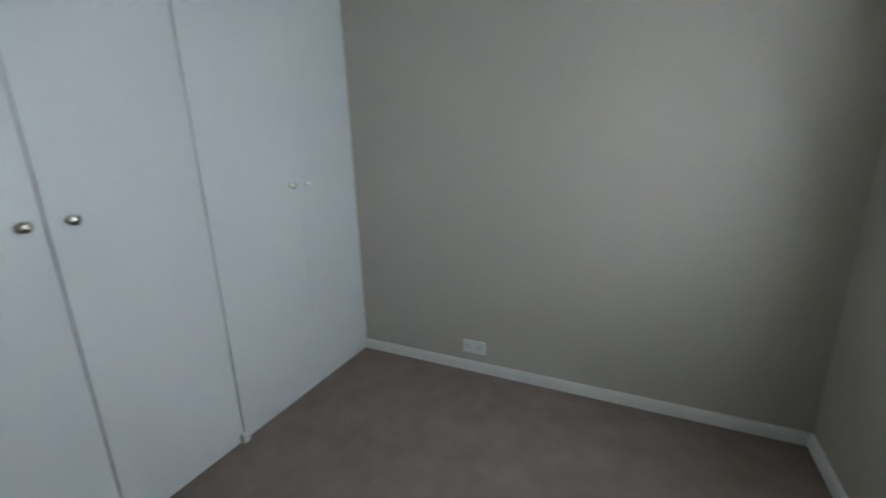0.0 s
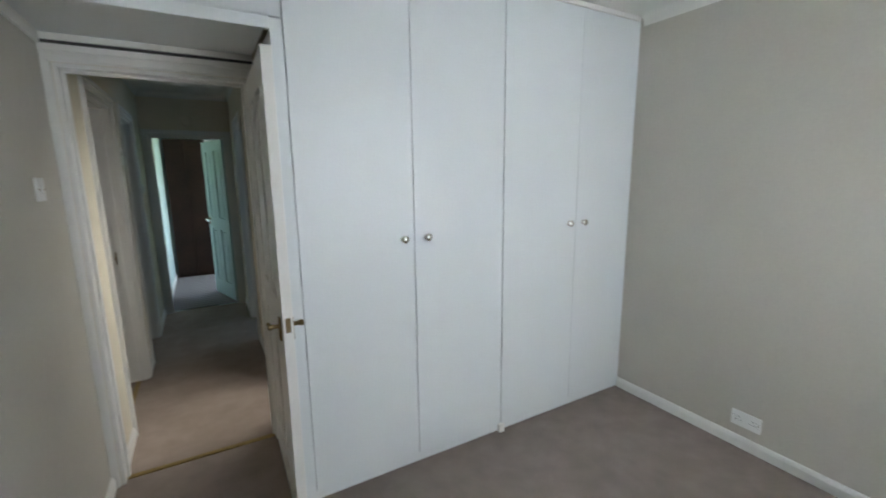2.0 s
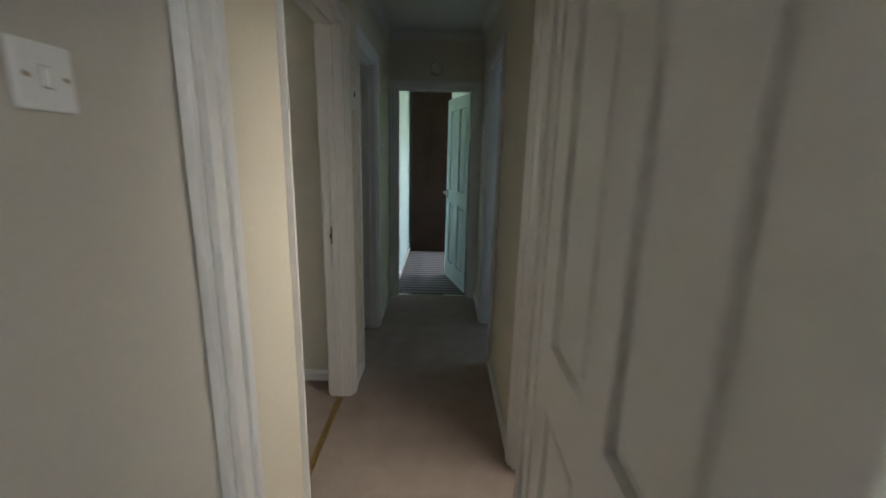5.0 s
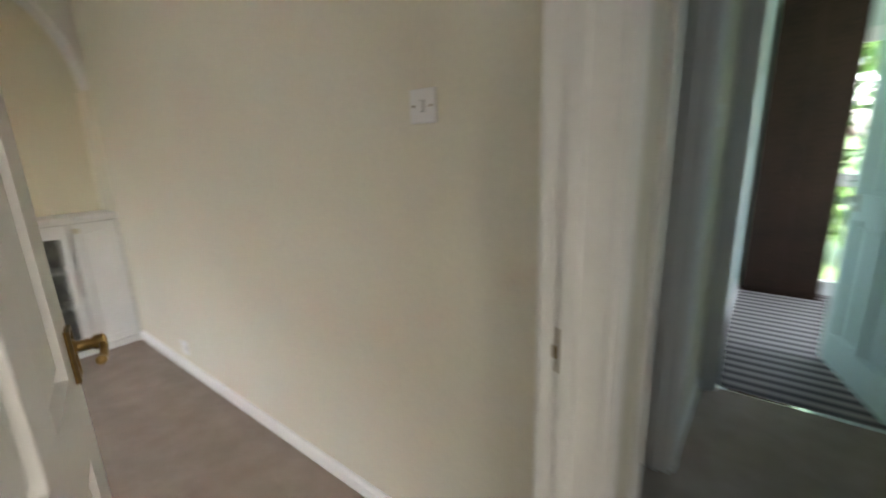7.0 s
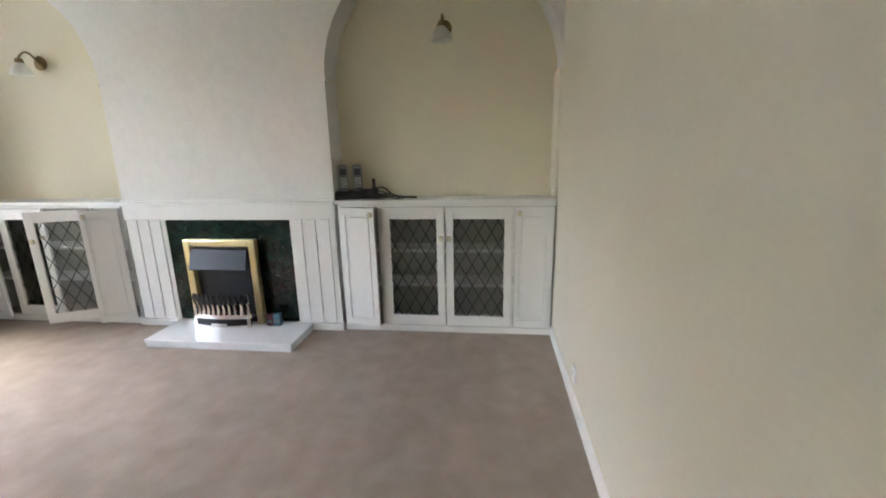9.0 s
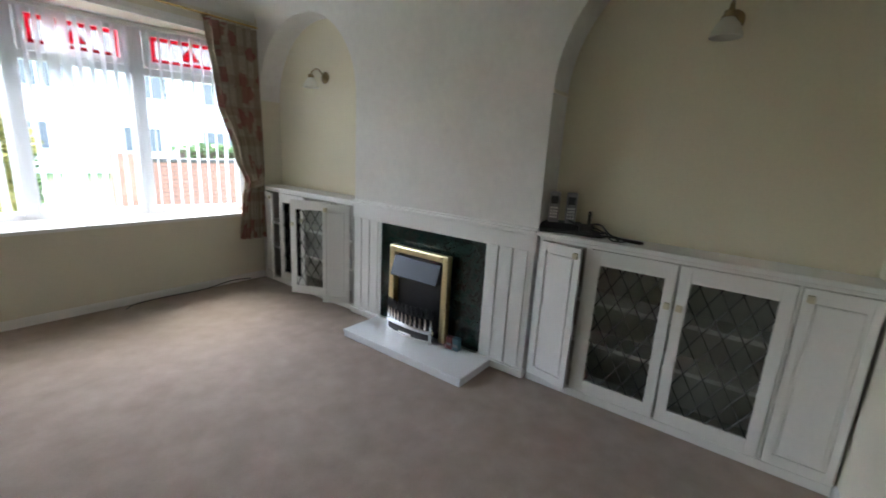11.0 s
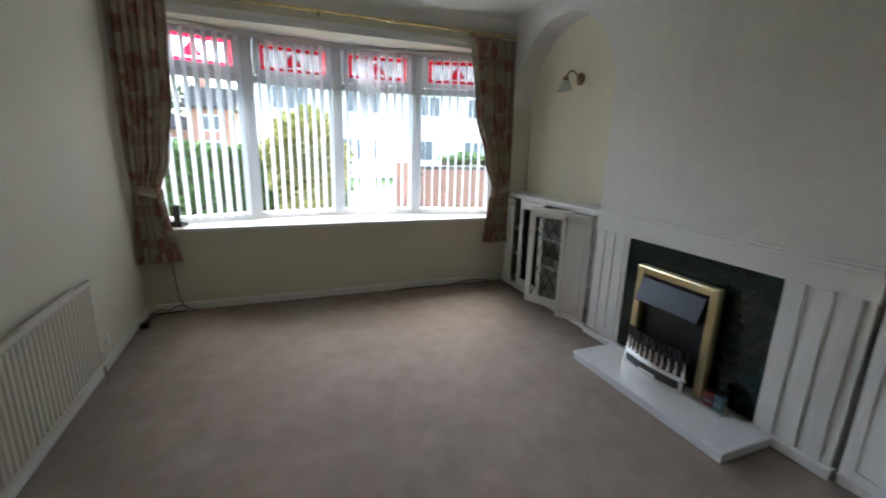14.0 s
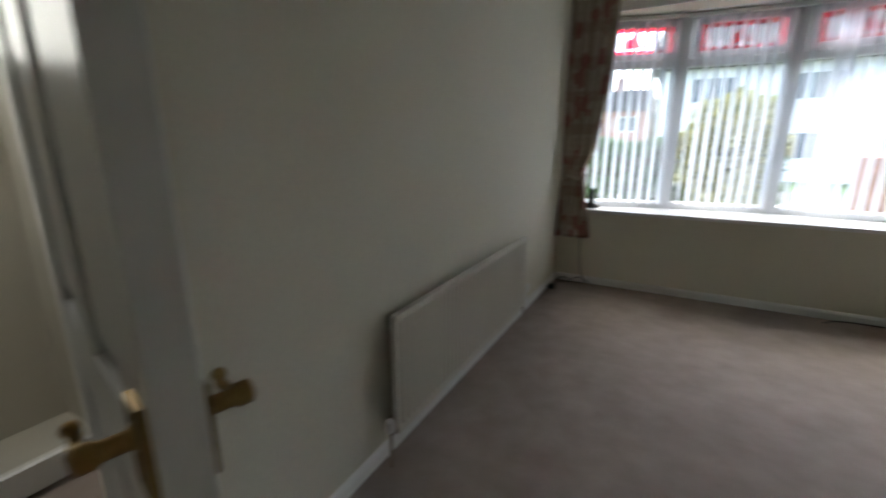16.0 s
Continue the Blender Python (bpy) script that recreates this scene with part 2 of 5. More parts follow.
M["brick"] = material("red_brick", (0.46, 0.25, 0.19), 0.9, 0, 0.25, 6, 40, 0.6, 0.01)
M["render"] = material("white_house_render", (0.80, 0.80, 0.78), 0.9, 0, 0.05, 2, 40, 0.4, 0.01)
M["roof"] = material("grey_roof_tile", (0.105, 0.10, 0.10), 0.85, 0, 0.2, 3, 30, 0.5, 0.02)
M["dark_glass"] = material("grey_house_window", (0.14, 0.155, 0.175), 0.15)
M["asphalt"] = material("asphalt", (0.06, 0.06, 0.06), 0.9, 0, 0.2, 2, 60, 0.6, 0.01)
M["lawn"] = material("lawn_grass", (0.06, 0.11, 0.03), 0.95, 0, 0.3, 4, 60, 1.0, 0.03)
M["hedge"] = leaf_material("hedge_leaf", (0.03, 0.08, 0.02), (0.12, 0.22, 0.05))
M["bush"] = leaf_material("golden_bush_leaf", (0.13, 0.15, 0.04), (0.55, 0.52, 0.20))
M["tree"] = leaf_material("tree_leaf", (0.02, 0.05, 0.02), (0.07, 0.12, 0.05))
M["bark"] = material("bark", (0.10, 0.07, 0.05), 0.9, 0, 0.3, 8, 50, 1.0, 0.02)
M["red_print"] = material("red_printed_card", (0.14, 0.02, 0.02), 0.4)
M["blue_print"] = material("blue_printed_card", (0.06, 0.13, 0.17), 0.4)


# ---- building helpers ----
def add_box(bm, lo, hi, bevel=0.0, m=None):
    c = [(a + b) / 2 for a, b in zip(lo, hi)]
    s = [max(abs(b - a), 1e-5) for a, b in zip(lo, hi)]
    r = bmesh.ops.create_cube(bm, size=1, matrix=Matrix.Translation(c) @ Matrix.Diagonal((*s, 1)))
    vs = r["verts"]
    if bevel:
        es = {e for v in vs for e in v.link_edges}
        g = bmesh.ops.bevel(bm, geom=list(es), offset=min(bevel, min(s) * 0.45), segments=2, affect='EDGES', profile=0.6)
        vs = list({v for f in g["faces"] for v in f.verts} | {v for v in vs if v.is_valid})
    if m is not None:
        bmesh.ops.transform(bm, matrix=m, verts=vs)
    return vs


def add_cyl(bm, a, b, r, r2=None, seg=14, caps=True):
    a, b = Vector(a), Vector(b)
    d = b - a
    m = Matrix.Translation((a + b) / 2) @ d.to_track_quat("Z", "Y").to_matrix().to_4x4()
    return bmesh.ops.create_cone(bm, cap_ends=caps, segments=seg, radius1=r, radius2=r if r2 is None else r2, depth=d.length, matrix=m)["verts"]


def add_ball(bm, c, r, scale=(1, 1, 1), seg=14):
    return bmesh.ops.create_uvsphere(bm, u_segments=seg, v_segments=seg // 2 + 2, radius=r, matrix=Matrix.Translation(c) @ Matrix.Diagonal((*scale, 1)))["verts"]


def add_lathe(bm, profile, m=Matrix(), seg=18):
    """profile: radius, height pairs round the local z."""
    rings = [[bm.verts.new(m @ Vector((r * math.cos(2 * math.pi * k / seg), r * math.sin(2 * math.pi * k / seg), h))) for k in range(seg)] for r, h in profile]
    for a, b in zip(rings, rings[1:]):
        for k in range(seg):
            bm.faces.new((a[k], a[(k + 1) % seg], b[(k + 1) % seg], b[k]))


def add_tube(bm, pts, r, seg=8):
    pts = [Vector(p) for p in pts]
    rings = []
    for i, p in enumerate(pts):
        d = (pts[min(i + 1, len(pts) - 1)] - pts[max(i - 1, 0)]).normalized()
        q = d.to_track_quat("Z", "Y")
        rings.append([bm.verts.new(p + q @ Vector((r * math.cos(2 * math.pi * k / seg), r * math.sin(2 * math.pi * k / seg), 0))) for k in range(seg)])
    for a, b in zip(rings, rings[1:]):
        for k in range(seg):
            bm.faces.new((a[k], a[(k + 1) % seg], b[(k + 1) % seg], b[k]))
    bm.faces.new(rings[0][::-1])
    bm.faces.new(rings[-1])


def add_prism(bm, outline, axis, a, b):
    """A flat outline of two coordinates, drawn out along axis from a to b."""
    def at(p, d):
        v = list(p)
        v.insert(axis, d)
        return v
    lo = [bm.verts.new(at(p, a)) for p in outline]
    hi = [bm.verts.new(at(p, b)) for p in outline]
    k = len(outline)
    bm.faces.new(lo)
    bm.faces.new(hi[::-1])
    for i in range(k):
        bm.faces.new((lo[i], hi[i], hi[(i + 1) % k], lo[(i + 1) % k]))


def finish(bm, name, mat_, smooth=False):
    bmesh.ops.recalc_face_normals(bm, faces=bm.faces)
    me = bpy.data.meshes.new(name)
    bm.to_mesh(me)
    bm.free()
    me.materials.append(mat_)
    if smooth:
        me.polygons.foreach_set("use_smooth", [True] * len(me.polygons))
        me.set_sharp_from_angle(angle=radians(40))
    return me


def part(name, bm, mat_, parent, label="", m=None, smooth=False):
    ob = new(name, finish(bm, name, mat_, smooth))
    ob.parent = parent
    if m is not None:
        ob.matrix_basis = m
    return tagged(ob, label)


def box_part(name, lo, hi, mat_, parent, label="", bevel=0.002, m=None):
    bm = bmesh.new()
    add_box(bm, lo, hi, bevel)
    return part(name, bm, mat_, parent, label, m)


def thing(name, label, category, at=(0, 0, 0), group="", kind="", m=None):
    ob = new(name)
    ob.empty_display_size = 0.1
    ob.matrix_basis = m if m is not None else Matrix.Translation(at)
    return tagged(ob, label, category, group, kind)


def solid(name, bm, mat_, label, category, group="", kind="", at=(0, 0, 0), smooth=False):
    ob = new(name, finish(bm, name, mat_, smooth))
    ob.location = at
    return tagged(ob, label, category, group, kind)


def structure(name, boxes, mat_, label, category, bevel=0.0):
    bm = bmesh.new()
    for lo, hi in boxes:
        add_box(bm, lo, hi, bevel)
    return solid(name, bm, mat_, label, category, kind="structure")


def wall_boxes(axis, a, b, u0, u1, z0, z1, openings=()):
    """Boxes of a wall that fills a..b on axis (0: x, 1: y) and runs u0..u1 on the other, with openings (ua, ub, za, zb)."""
    def bx(ua, ub, za, zb):
        return ((a, ua, za), (b, ub, zb)) if axis == 0 else ((ua, a, za), (ub, b, zb))
    out, u = [], u0
    for ua, ub, za, zb in sorted(openings):
        if ua > u:
            out.append(bx(u, ua, z0, z1))
        if za > z0:
            out.append(bx(ua, ub, z0, za))
        if zb < z1:
            out.append(bx(ua, ub, zb, z1))
        u = ub
    if u < u1:
        out.append(bx(u, u1, z0, z1))
    return out

# ---- structure ----
BX, LX, F, NB = -0.04, -0.12, -3.365, -3.6      # bedroom left wall, living partition, fireplace wall, alcove back
SW, FRONT, TH = 6.71, 2.2, 5.26                 # switch wall, front wall, bedroom door wall
C_BED, C_HALL, C_LIV = 2.44, 2.38, 2.54
DH = 1.985

structure("floor_living", [((-3.75, 1.95, -0.06), (-0.06, SW + 0.1, 0.0))], M["carpet"], "beige pile carpet with brushed patches and footmarks", "carpet")
structure("floor_bedroom", [((-0.06, 1.95, -0.06), (3.1, 5.31, 0.0))], M["bed_carpet"], "taupe pile carpet of the empty bedroom", "carpet")
structure("floor_hall", [((-0.06, 5.31, -0.06), (0.9, 8.33, 0.0))], M["hall_carpet"], "taupe pile carpet running down the hall", "carpet")
structure("floor_side_room", [((-2.2, SW + 0.1, -0.06), (-0.06, 8.33, 0.0))], M["hall_carpet"], "taupe carpet behind a closed door", "carpet")
structure("floor_end_room", [((-0.1, 8.33, -0.06), (2.8, 10.45, 0.0))], M["striped"], "grey and brown striped carpet of the end room", "carpet")
structure("floor_bathroom", [((0.9, 6.5, -0.06), (2.8, 8.33, 0.0))], M["lino"], "pale blue vinyl bathroom floor", "floor")

structure("wall_partition", wall_boxes(0, LX, BX, 1.95, TH, 0, 2.6), M["cream"], "cream painted wall behind the radiator", "wall")
structure("wall_bedroom_skin", wall_boxes(0, BX, BX + 0.006, FRONT - 0.03, TH, 0, C_BED), M["magnolia"], "magnolia painted bedroom wall beside the door", "wall")
structure("wall_hall_left", wall_boxes(0, LX, 0, TH, 8.28, 0, 2.6, [(5.735, 6.55, 0, DH), (6.88, 7.52, 0, DH)]), M["hall_cream"], "yellow cream hall wall with two doorways", "wall")
structure("wall_bedroom_door", wall_boxes(1, TH, TH + 0.1, 0, 3.1, 0, 2.6, [(0.0, 0.745, 0, DH)]), M["hall_cream"], "cream wall holding the bedroom doorway", "wall")
structure("wall_hall_right", wall_boxes(0, 0.84, 0.94, TH + 0.1, 8.28, 0, 2.6, [(5.44, 6.0, 0, DH), (6.97, 7.66, 0, DH)]), M["hall_cream"], "yellow cream hall wall with the bathroom doorway", "wall")
structure("wall_hall_end", wall_boxes(1, 8.28, 8.38, LX, 2.8, 0, 2.6, [(0.06, 0.78, 0, 1.94)]), M["hall_cream"], "cream wall at the end of the hall", "wall")
structure("wall_bedroom_right", wall_boxes(0, 2.94, 3.1, 1.95, TH, 0, 2.6), M["magnolia"], "plain magnolia bedroom wall with a socket", "wall")
structure("wall_bedroom_front", wall_boxes(1, 1.95, FRONT - 0.03, BX, 2.94, 0, 2.6, [(1.3, 2.3, 0.95, 1.95)]), M["magnolia"], "magnolia wall under the bedroom window", "wall")
# added sheet, never in view: spreads the sky's light over the bedroom
structure("window_bedroom", [((1.3, 1.952, 0.95), (2.3, 1.958, 1.95))], M["diffuser"], "unseen white sheet added to diffuse the bedroom daylight", "window")
structure("wall_living_front", wall_boxes(1, 1.95, FRONT, -3.75, LX, 0, 2.6, [(-3.29, -0.2, 0.655, 2.27)]), M["cream"], "cream wall round the wide bow window", "wall")
structure("wall_switch", wall_boxes(1, SW, SW + 0.1, -3.75, LX, 0, 2.6), M["cream"], "long plain cream wall with a light switch", "wall")
structure("wall_alcove_back", wall_boxes(0, -3.75, NB, FRONT, SW, 0, 2.6), M["alcove"], "cream back wall of the two arched alcoves", "wall")
structure("wall_living_skin", wall_boxes(0, LX - 0.004, LX, FRONT, SW, 0, C_LIV, [(5.735, 6.55, 0, DH)]), M["cream"], "cream painted face of the radiator wall", "wall")
structure("wall_bathroom", wall_boxes(0, 2.7, 2.8, 6.5, 8.28, 0, 2.6) + wall_boxes(1, 6.4, 6.5, 0.94, 2.8, 0, 2.6), M["pale_blue"], "pale blue bathroom walls", "wall")
structure("wall_side_room", wall_boxes(0, -2.3, -2.2, SW + 0.1, 8.38, 0, 2.6) + wall_boxes(1, 8.28, 8.38, -2.2, LX, 0, 2.6), M["cream"], "cream walls of the closed side room", "wall")
structure("wall_end_room", wall_boxes(0, -0.1, 0.03, 8.38, 10.45, 0, 2.6) + wall_boxes(1, 10.35, 10.45, 0.03, 2.8, 0, 2.6, [(0.53, 1.39, 0.0, 2.05)]) + wall_boxes(0, 2.7, 2.8, 8.38, 10.35, 0, 2.6, [(9.0, 10.2, 0.9, 2.1)]), M["mint"], "mint painted walls of the end room", "wall")

structure("wall_porch", wall_boxes(1, 5.36, 5.42, 0.94, 1.45, 0, 2.6) + wall_boxes(1, 6.3, 6.4, 0.94, 1.45, 0, 2.6) + wall_boxes(0, 1.4, 1.45, 5.42, 6.3, 0, 2.6) + [((0.94, 5.42, 2.1), (1.4, 6.3, 2.16)), ((0.94, 5.42, -0.06), (1.4, 6.3, 0.0))], M["magnolia"], "plain walls of the porch", "wall")
structure("ceiling_living", [((-3.75, 1.6, C_LIV), (LX, SW + 0.1, C_LIV + 0.08))], M["ceiling"], "plain white ceiling of the living room", "ceiling")
structure("ceiling_bedroom", [((BX, 1.95, C_BED), (3.1, TH, C_BED + 0.08))], M["ceiling"], "plain white bedroom ceiling", "ceiling")
structure("ceiling_hall", [((0, TH + 0.1, C_HALL), (0.84, 8.28, C_HALL + 0.08))], M["ceiling"], "white hall ceiling with a loft hatch", "ceiling")
structure("ceiling_back_rooms", [((-2.3, SW + 0.1, 2.6), (LX, 8.38, 2.68)), ((0.94, 6.4, 2.6), (2.8, 8.28, 2.68)), ((-0.1, 8.38, 2.45), (2.8, 10.45, 2.53))], M["ceiling"], "white ceilings of the back rooms", "ceiling")


def alcove_wall():
    bm = bmesh.new()
    x0, x1 = NB, F - 0.02
    add_box(bm, (x0, 3.58, 0), (x1, 5.2, C_LIV))
    for yc, r, zs in ((2.89, 0.69, 1.76), (5.955, 0.755, 1.745)):
        k = 28
        pts = [(yc - r * math.cos(math.pi * i / k), zs + r * math.sin(math.pi * i / k)) for i in range(k + 1)]
        for (ya, za), (yb, zb) in zip(pts, pts[1:]):
            add_prism(bm, [(ya, za), (yb, zb), (yb, C_LIV), (ya, C_LIV)], 0, x0, x1)
    bmesh.ops.remove_doubles(bm, verts=bm.verts, dist=0.0005)
    return solid("wall_chimney_breast", bm, M["breast"], "uneven white plaster chimney breast with arched alcoves", "wall", kind="structure")


alcove_wall()
# thin imposts where the arches spring
structure("trim_arch", [((NB, 5.2, 1.735), (F - 0.016, 5.212, 1.752)), ((NB, 3.568, 1.75), (F - 0.016, 3.58, 1.765)), ((NB, 6.69, 0.96), (F - 0.02, SW, 1.75)), ((NB, FRONT, 0.96), (F - 0.02, 2.206, 1.765))], M["cream"], "thin plaster imposts under the arches", "trim")


def coving(name, axis, a, b, wall, ceil, sign, size, label):
    """A concave cove along axis (0: x, 1: y) from a to b against a wall, turned to sign."""
    k = 7
    pts = [(wall, ceil), (wall, ceil - size)]
    for i in range(1, k + 1):
        g = math.pi / 2 * i / k
        pts.append((wall + sign * size * (1 - math.cos(g)) * 1.0, ceil - size * (1 - math.sin(g))))
    pts.append((wall + sign * (size + 0.012), ceil))
    bm = bmesh.new()
    add_prism(bm, pts, axis, a, b)
    return solid(name, bm, M["ceiling"], label, "coving", kind="structure", smooth=True)


for args in ((1, FRONT, SW, F - 0.02, C_LIV, 1), (1, FRONT, SW, LX, C_LIV, -1), (0, F, LX, FRONT, C_LIV, 1), (0, F, LX, SW, C_LIV, -1)):
    coving("coving_living", *args, 0.1, "white concave plaster coving along the ceiling")
for args in ((1, TH + 0.1, 8.28, 0.0, C_HALL, 1), (1, TH + 0.1, 8.28, 0.84, C_HALL, -1), (0, 0, 0.84, 8.28, C_HALL, -1)):
    coving("coving_hall", *args, 0.06, "white coving along the hall ceiling")
coving("coving_bedroom", 1, FRONT, 4.64, 2.94, C_BED, -1, 0.06, "white coving above the bedroom wall")


def skirting(name, lo, hi, axis, sign):
    """A skirting board with a rounded top edge against a wall; axis: the wall's normal, sign: the way that it faces."""
    t, h = 0.016, 0.066
    bm = bmesh.new()
    w = lo[axis]
    prof = [(w, 0), (w + sign * t, 0), (w + sign * t, h - 0.02), (w + sign * t * 0.7, h - 0.006), (w + sign * t * 0.35, h), (w, h)]
    o = 1 - axis
    add_prism(bm, prof, o, lo[o], hi[o])
    return solid(name, bm, M["gloss"], "white gloss skirting board along the wall", "skirting board", kind="structure")


skirting("baseboard_bedroom_right", (2.94, 2.19), (2.94, 4.655), 0, -1)
skirting("baseboard_bedroom_left", (BX + 0.006, 2.19), (BX + 0.006, 5.25), 0, 1)
skirting("baseboard_bedroom_front", (BX, 2.17), (2.95, 2.17), 1, 1)
skirting("baseboard_switch_wall", (-3.36, SW), (LX - 0.02, SW), 1, -1)
skirting("baseboard_window_wall", (-3.36, FRONT), (LX - 0.018, FRONT), 1, 1)
skirting("baseboard_radiator_wall", (LX, FRONT + 0.02), (LX, 5.69), 0, -1)
skirting("baseboard_hall_left", (0, 5.37), (0, 5.70), 0, 1)
skirting("baseboard_hall_left", (0, 6.635), (0, 6.80), 0, 1)
skirting("baseboard_hall_left", (0, 7.595), (0, 8.27), 0, 1)
skirting("baseboard_hall_right", (0.84, 6.06), (0.84, 6.89), 0, -1)
skirting("baseboard_hall_right", (0.84, 7.735), (0.84, 8.27), 0, -1)
skirting("baseboard_end_room", (0.03, 8.39), (0.03, 10.3), 0, 1)


def architrave(name, axis, face, sign, u0, u1, h, label, wid=0.06, near=None):
    """A moulded frame round an opening, on the wall face whose normal is axis."""
    bm = bmesh.new()

    def bx(ua, ub, za, zb, d0, d1):
        a, b = sorted((face + sign * d0, face + sign * d1))
        add_box(bm, *(((a, ua, za), (b, ub, zb)) if axis == 0 else ((ua, a, za), (ub, b, zb))), 0.003)
    for f0, f1, d in ((0.02, 0.97, 0.012), (0.1, 0.45, 0.018), (0.6, 1.0, 0.022)):
        a, b = wid * f0, wid * f1
        k = (near or wid) / wid
        bx(u0 - b * k, u0 - a * k, 0, h + a, 0, d)
        bx(u1 + a, u1 + b, 0, h + a, 0, d)
        bx(u0 - b * k, u1 + b, h + a, h + b, 0, d)
    return solid(name, bm, M["gloss"], label, "door frame", kind="structure")


def lining(name, axis, a, b, u0, u1, h, label, stop=None):
    t = 0.018
    bm = bmesh.new()

    def bx(ua, ub, za, zb, p, q):
        add_box(bm, *(((p, ua, za), (q, ub, zb)) if axis == 0 else ((ua, p, za), (ub, q, zb))), 0.002)
    bx(u0, u0 + t, 0, h, a - 0.002, b + 0.002)
    bx(u1 - t, u1, 0, h, a - 0.002, b + 0.002)
    bx(u0 + t, u1 - t, h - t, h, a - 0.002, b + 0.002)
    if stop:
        s0, s1 = stop
        bx(u0 + t, u0 + t + 0.012, 0, h - t, s0, s1)
        bx(u1 - t - 0.012, u1 - t, 0, h - t, s0, s1)
        bx(u0 + t, u1 - t, h - t - 0.012, h - t, s0, s1)
    return solid(name, bm, M["gloss"], label, "door frame", kind="structure")


W_ = "white gloss moulded frame round a doorway"
architrave("trim_bedroom_door", 1, TH, -1, 0.0, 0.745, DH, W_, 0.07)
architrave("trim_bedroom_door_hall", 1, TH + 0.1, 1, 0.0, 0.745, DH, W_, 0.04)
architrave("trim_living_door", 0, 0.0, 1, 5.735, 6.55, DH, W_, 0.06, 0.03)
architrave("trim_living_door_room", 0, LX, -1, 5.735, 6.55, DH, W_)
architrave("trim_side_door", 0, 0.0, 1, 6.88, 7.52, DH, W_)
architrave("trim_bathroom_door", 0, 0.84, -1, 6.97, 7.66, DH, W_)
architrave("trim_end_door", 1, 8.28, -1, 0.06, 0.78, 1.94, W_, 0.055)
L_ = "white gloss door lining with a stop"
lining("trim_bedroom_lining", 1, TH, TH + 0.1, 0.0, 0.745, DH, L_, (TH + 0.045, TH + 0.075))
lining("trim_living_lining", 0, LX, 0, 5.735, 6.55, DH, L_, (LX + 0.045, LX + 0.075))
lining("trim_side_lining", 0, LX, 0, 6.88, 7.52, DH, L_, (LX + 0.05, LX + 0.08))
lining("trim_bathroom_lining", 0, 0.84, 0.94, 6.97, 7.66, DH, L_, (0.86, 0.89))
lining("trim_end_lining", 1, 8.28, 8.38, 0.06, 0.78, 1.94, L_, (8.3, 8.33))
structure("threshold_bedroom", [((0.018, TH + 0.03, 0), (0.727, TH + 0.06, 0.006))], M["gold"], "worn gold carpet strip in the bedroom doorway", "threshold", 0.002)
structure("threshold_living", [((-0.075, 5.755, 0), (-0.045, 6.53, 0.006))], M["gold"], "worn gold carpet strip in the living room doorway", "threshold", 0.002)
structure("strike_plate", [((-0.085, 6.5295, 0.90), (-0.062, 6.532, 0.99)), ((-0.09, 6.527, 0.93), (-0.08, 6.53, 0.955))], M["old_brass"], "dark metal strike plate in the door lining", "strike plate", 0.0005)
structure("threshold_end", [((0.08, 8.31, 0), (0.76, 8.34, 0.006))], M["chrome"], "bright metal strip where two carpets meet", "threshold", 0.002)
structure("trim_loft_hatch", [((0.12, 5.95, C_HALL - 0.015), (0.72, 5.98, C_HALL)), ((0.12, 6.55, C_HALL - 0.015), (0.72, 6.58, C_HALL)), ((0.12, 5.98, C_HALL - 0.015), (0.15, 6.55, C_HALL)), ((0.69, 5.98, C_HALL - 0.015), (0.72, 6.55, C_HALL))], M["gloss"], "white wooden trim of the loft hatch", "trim", 0.002)


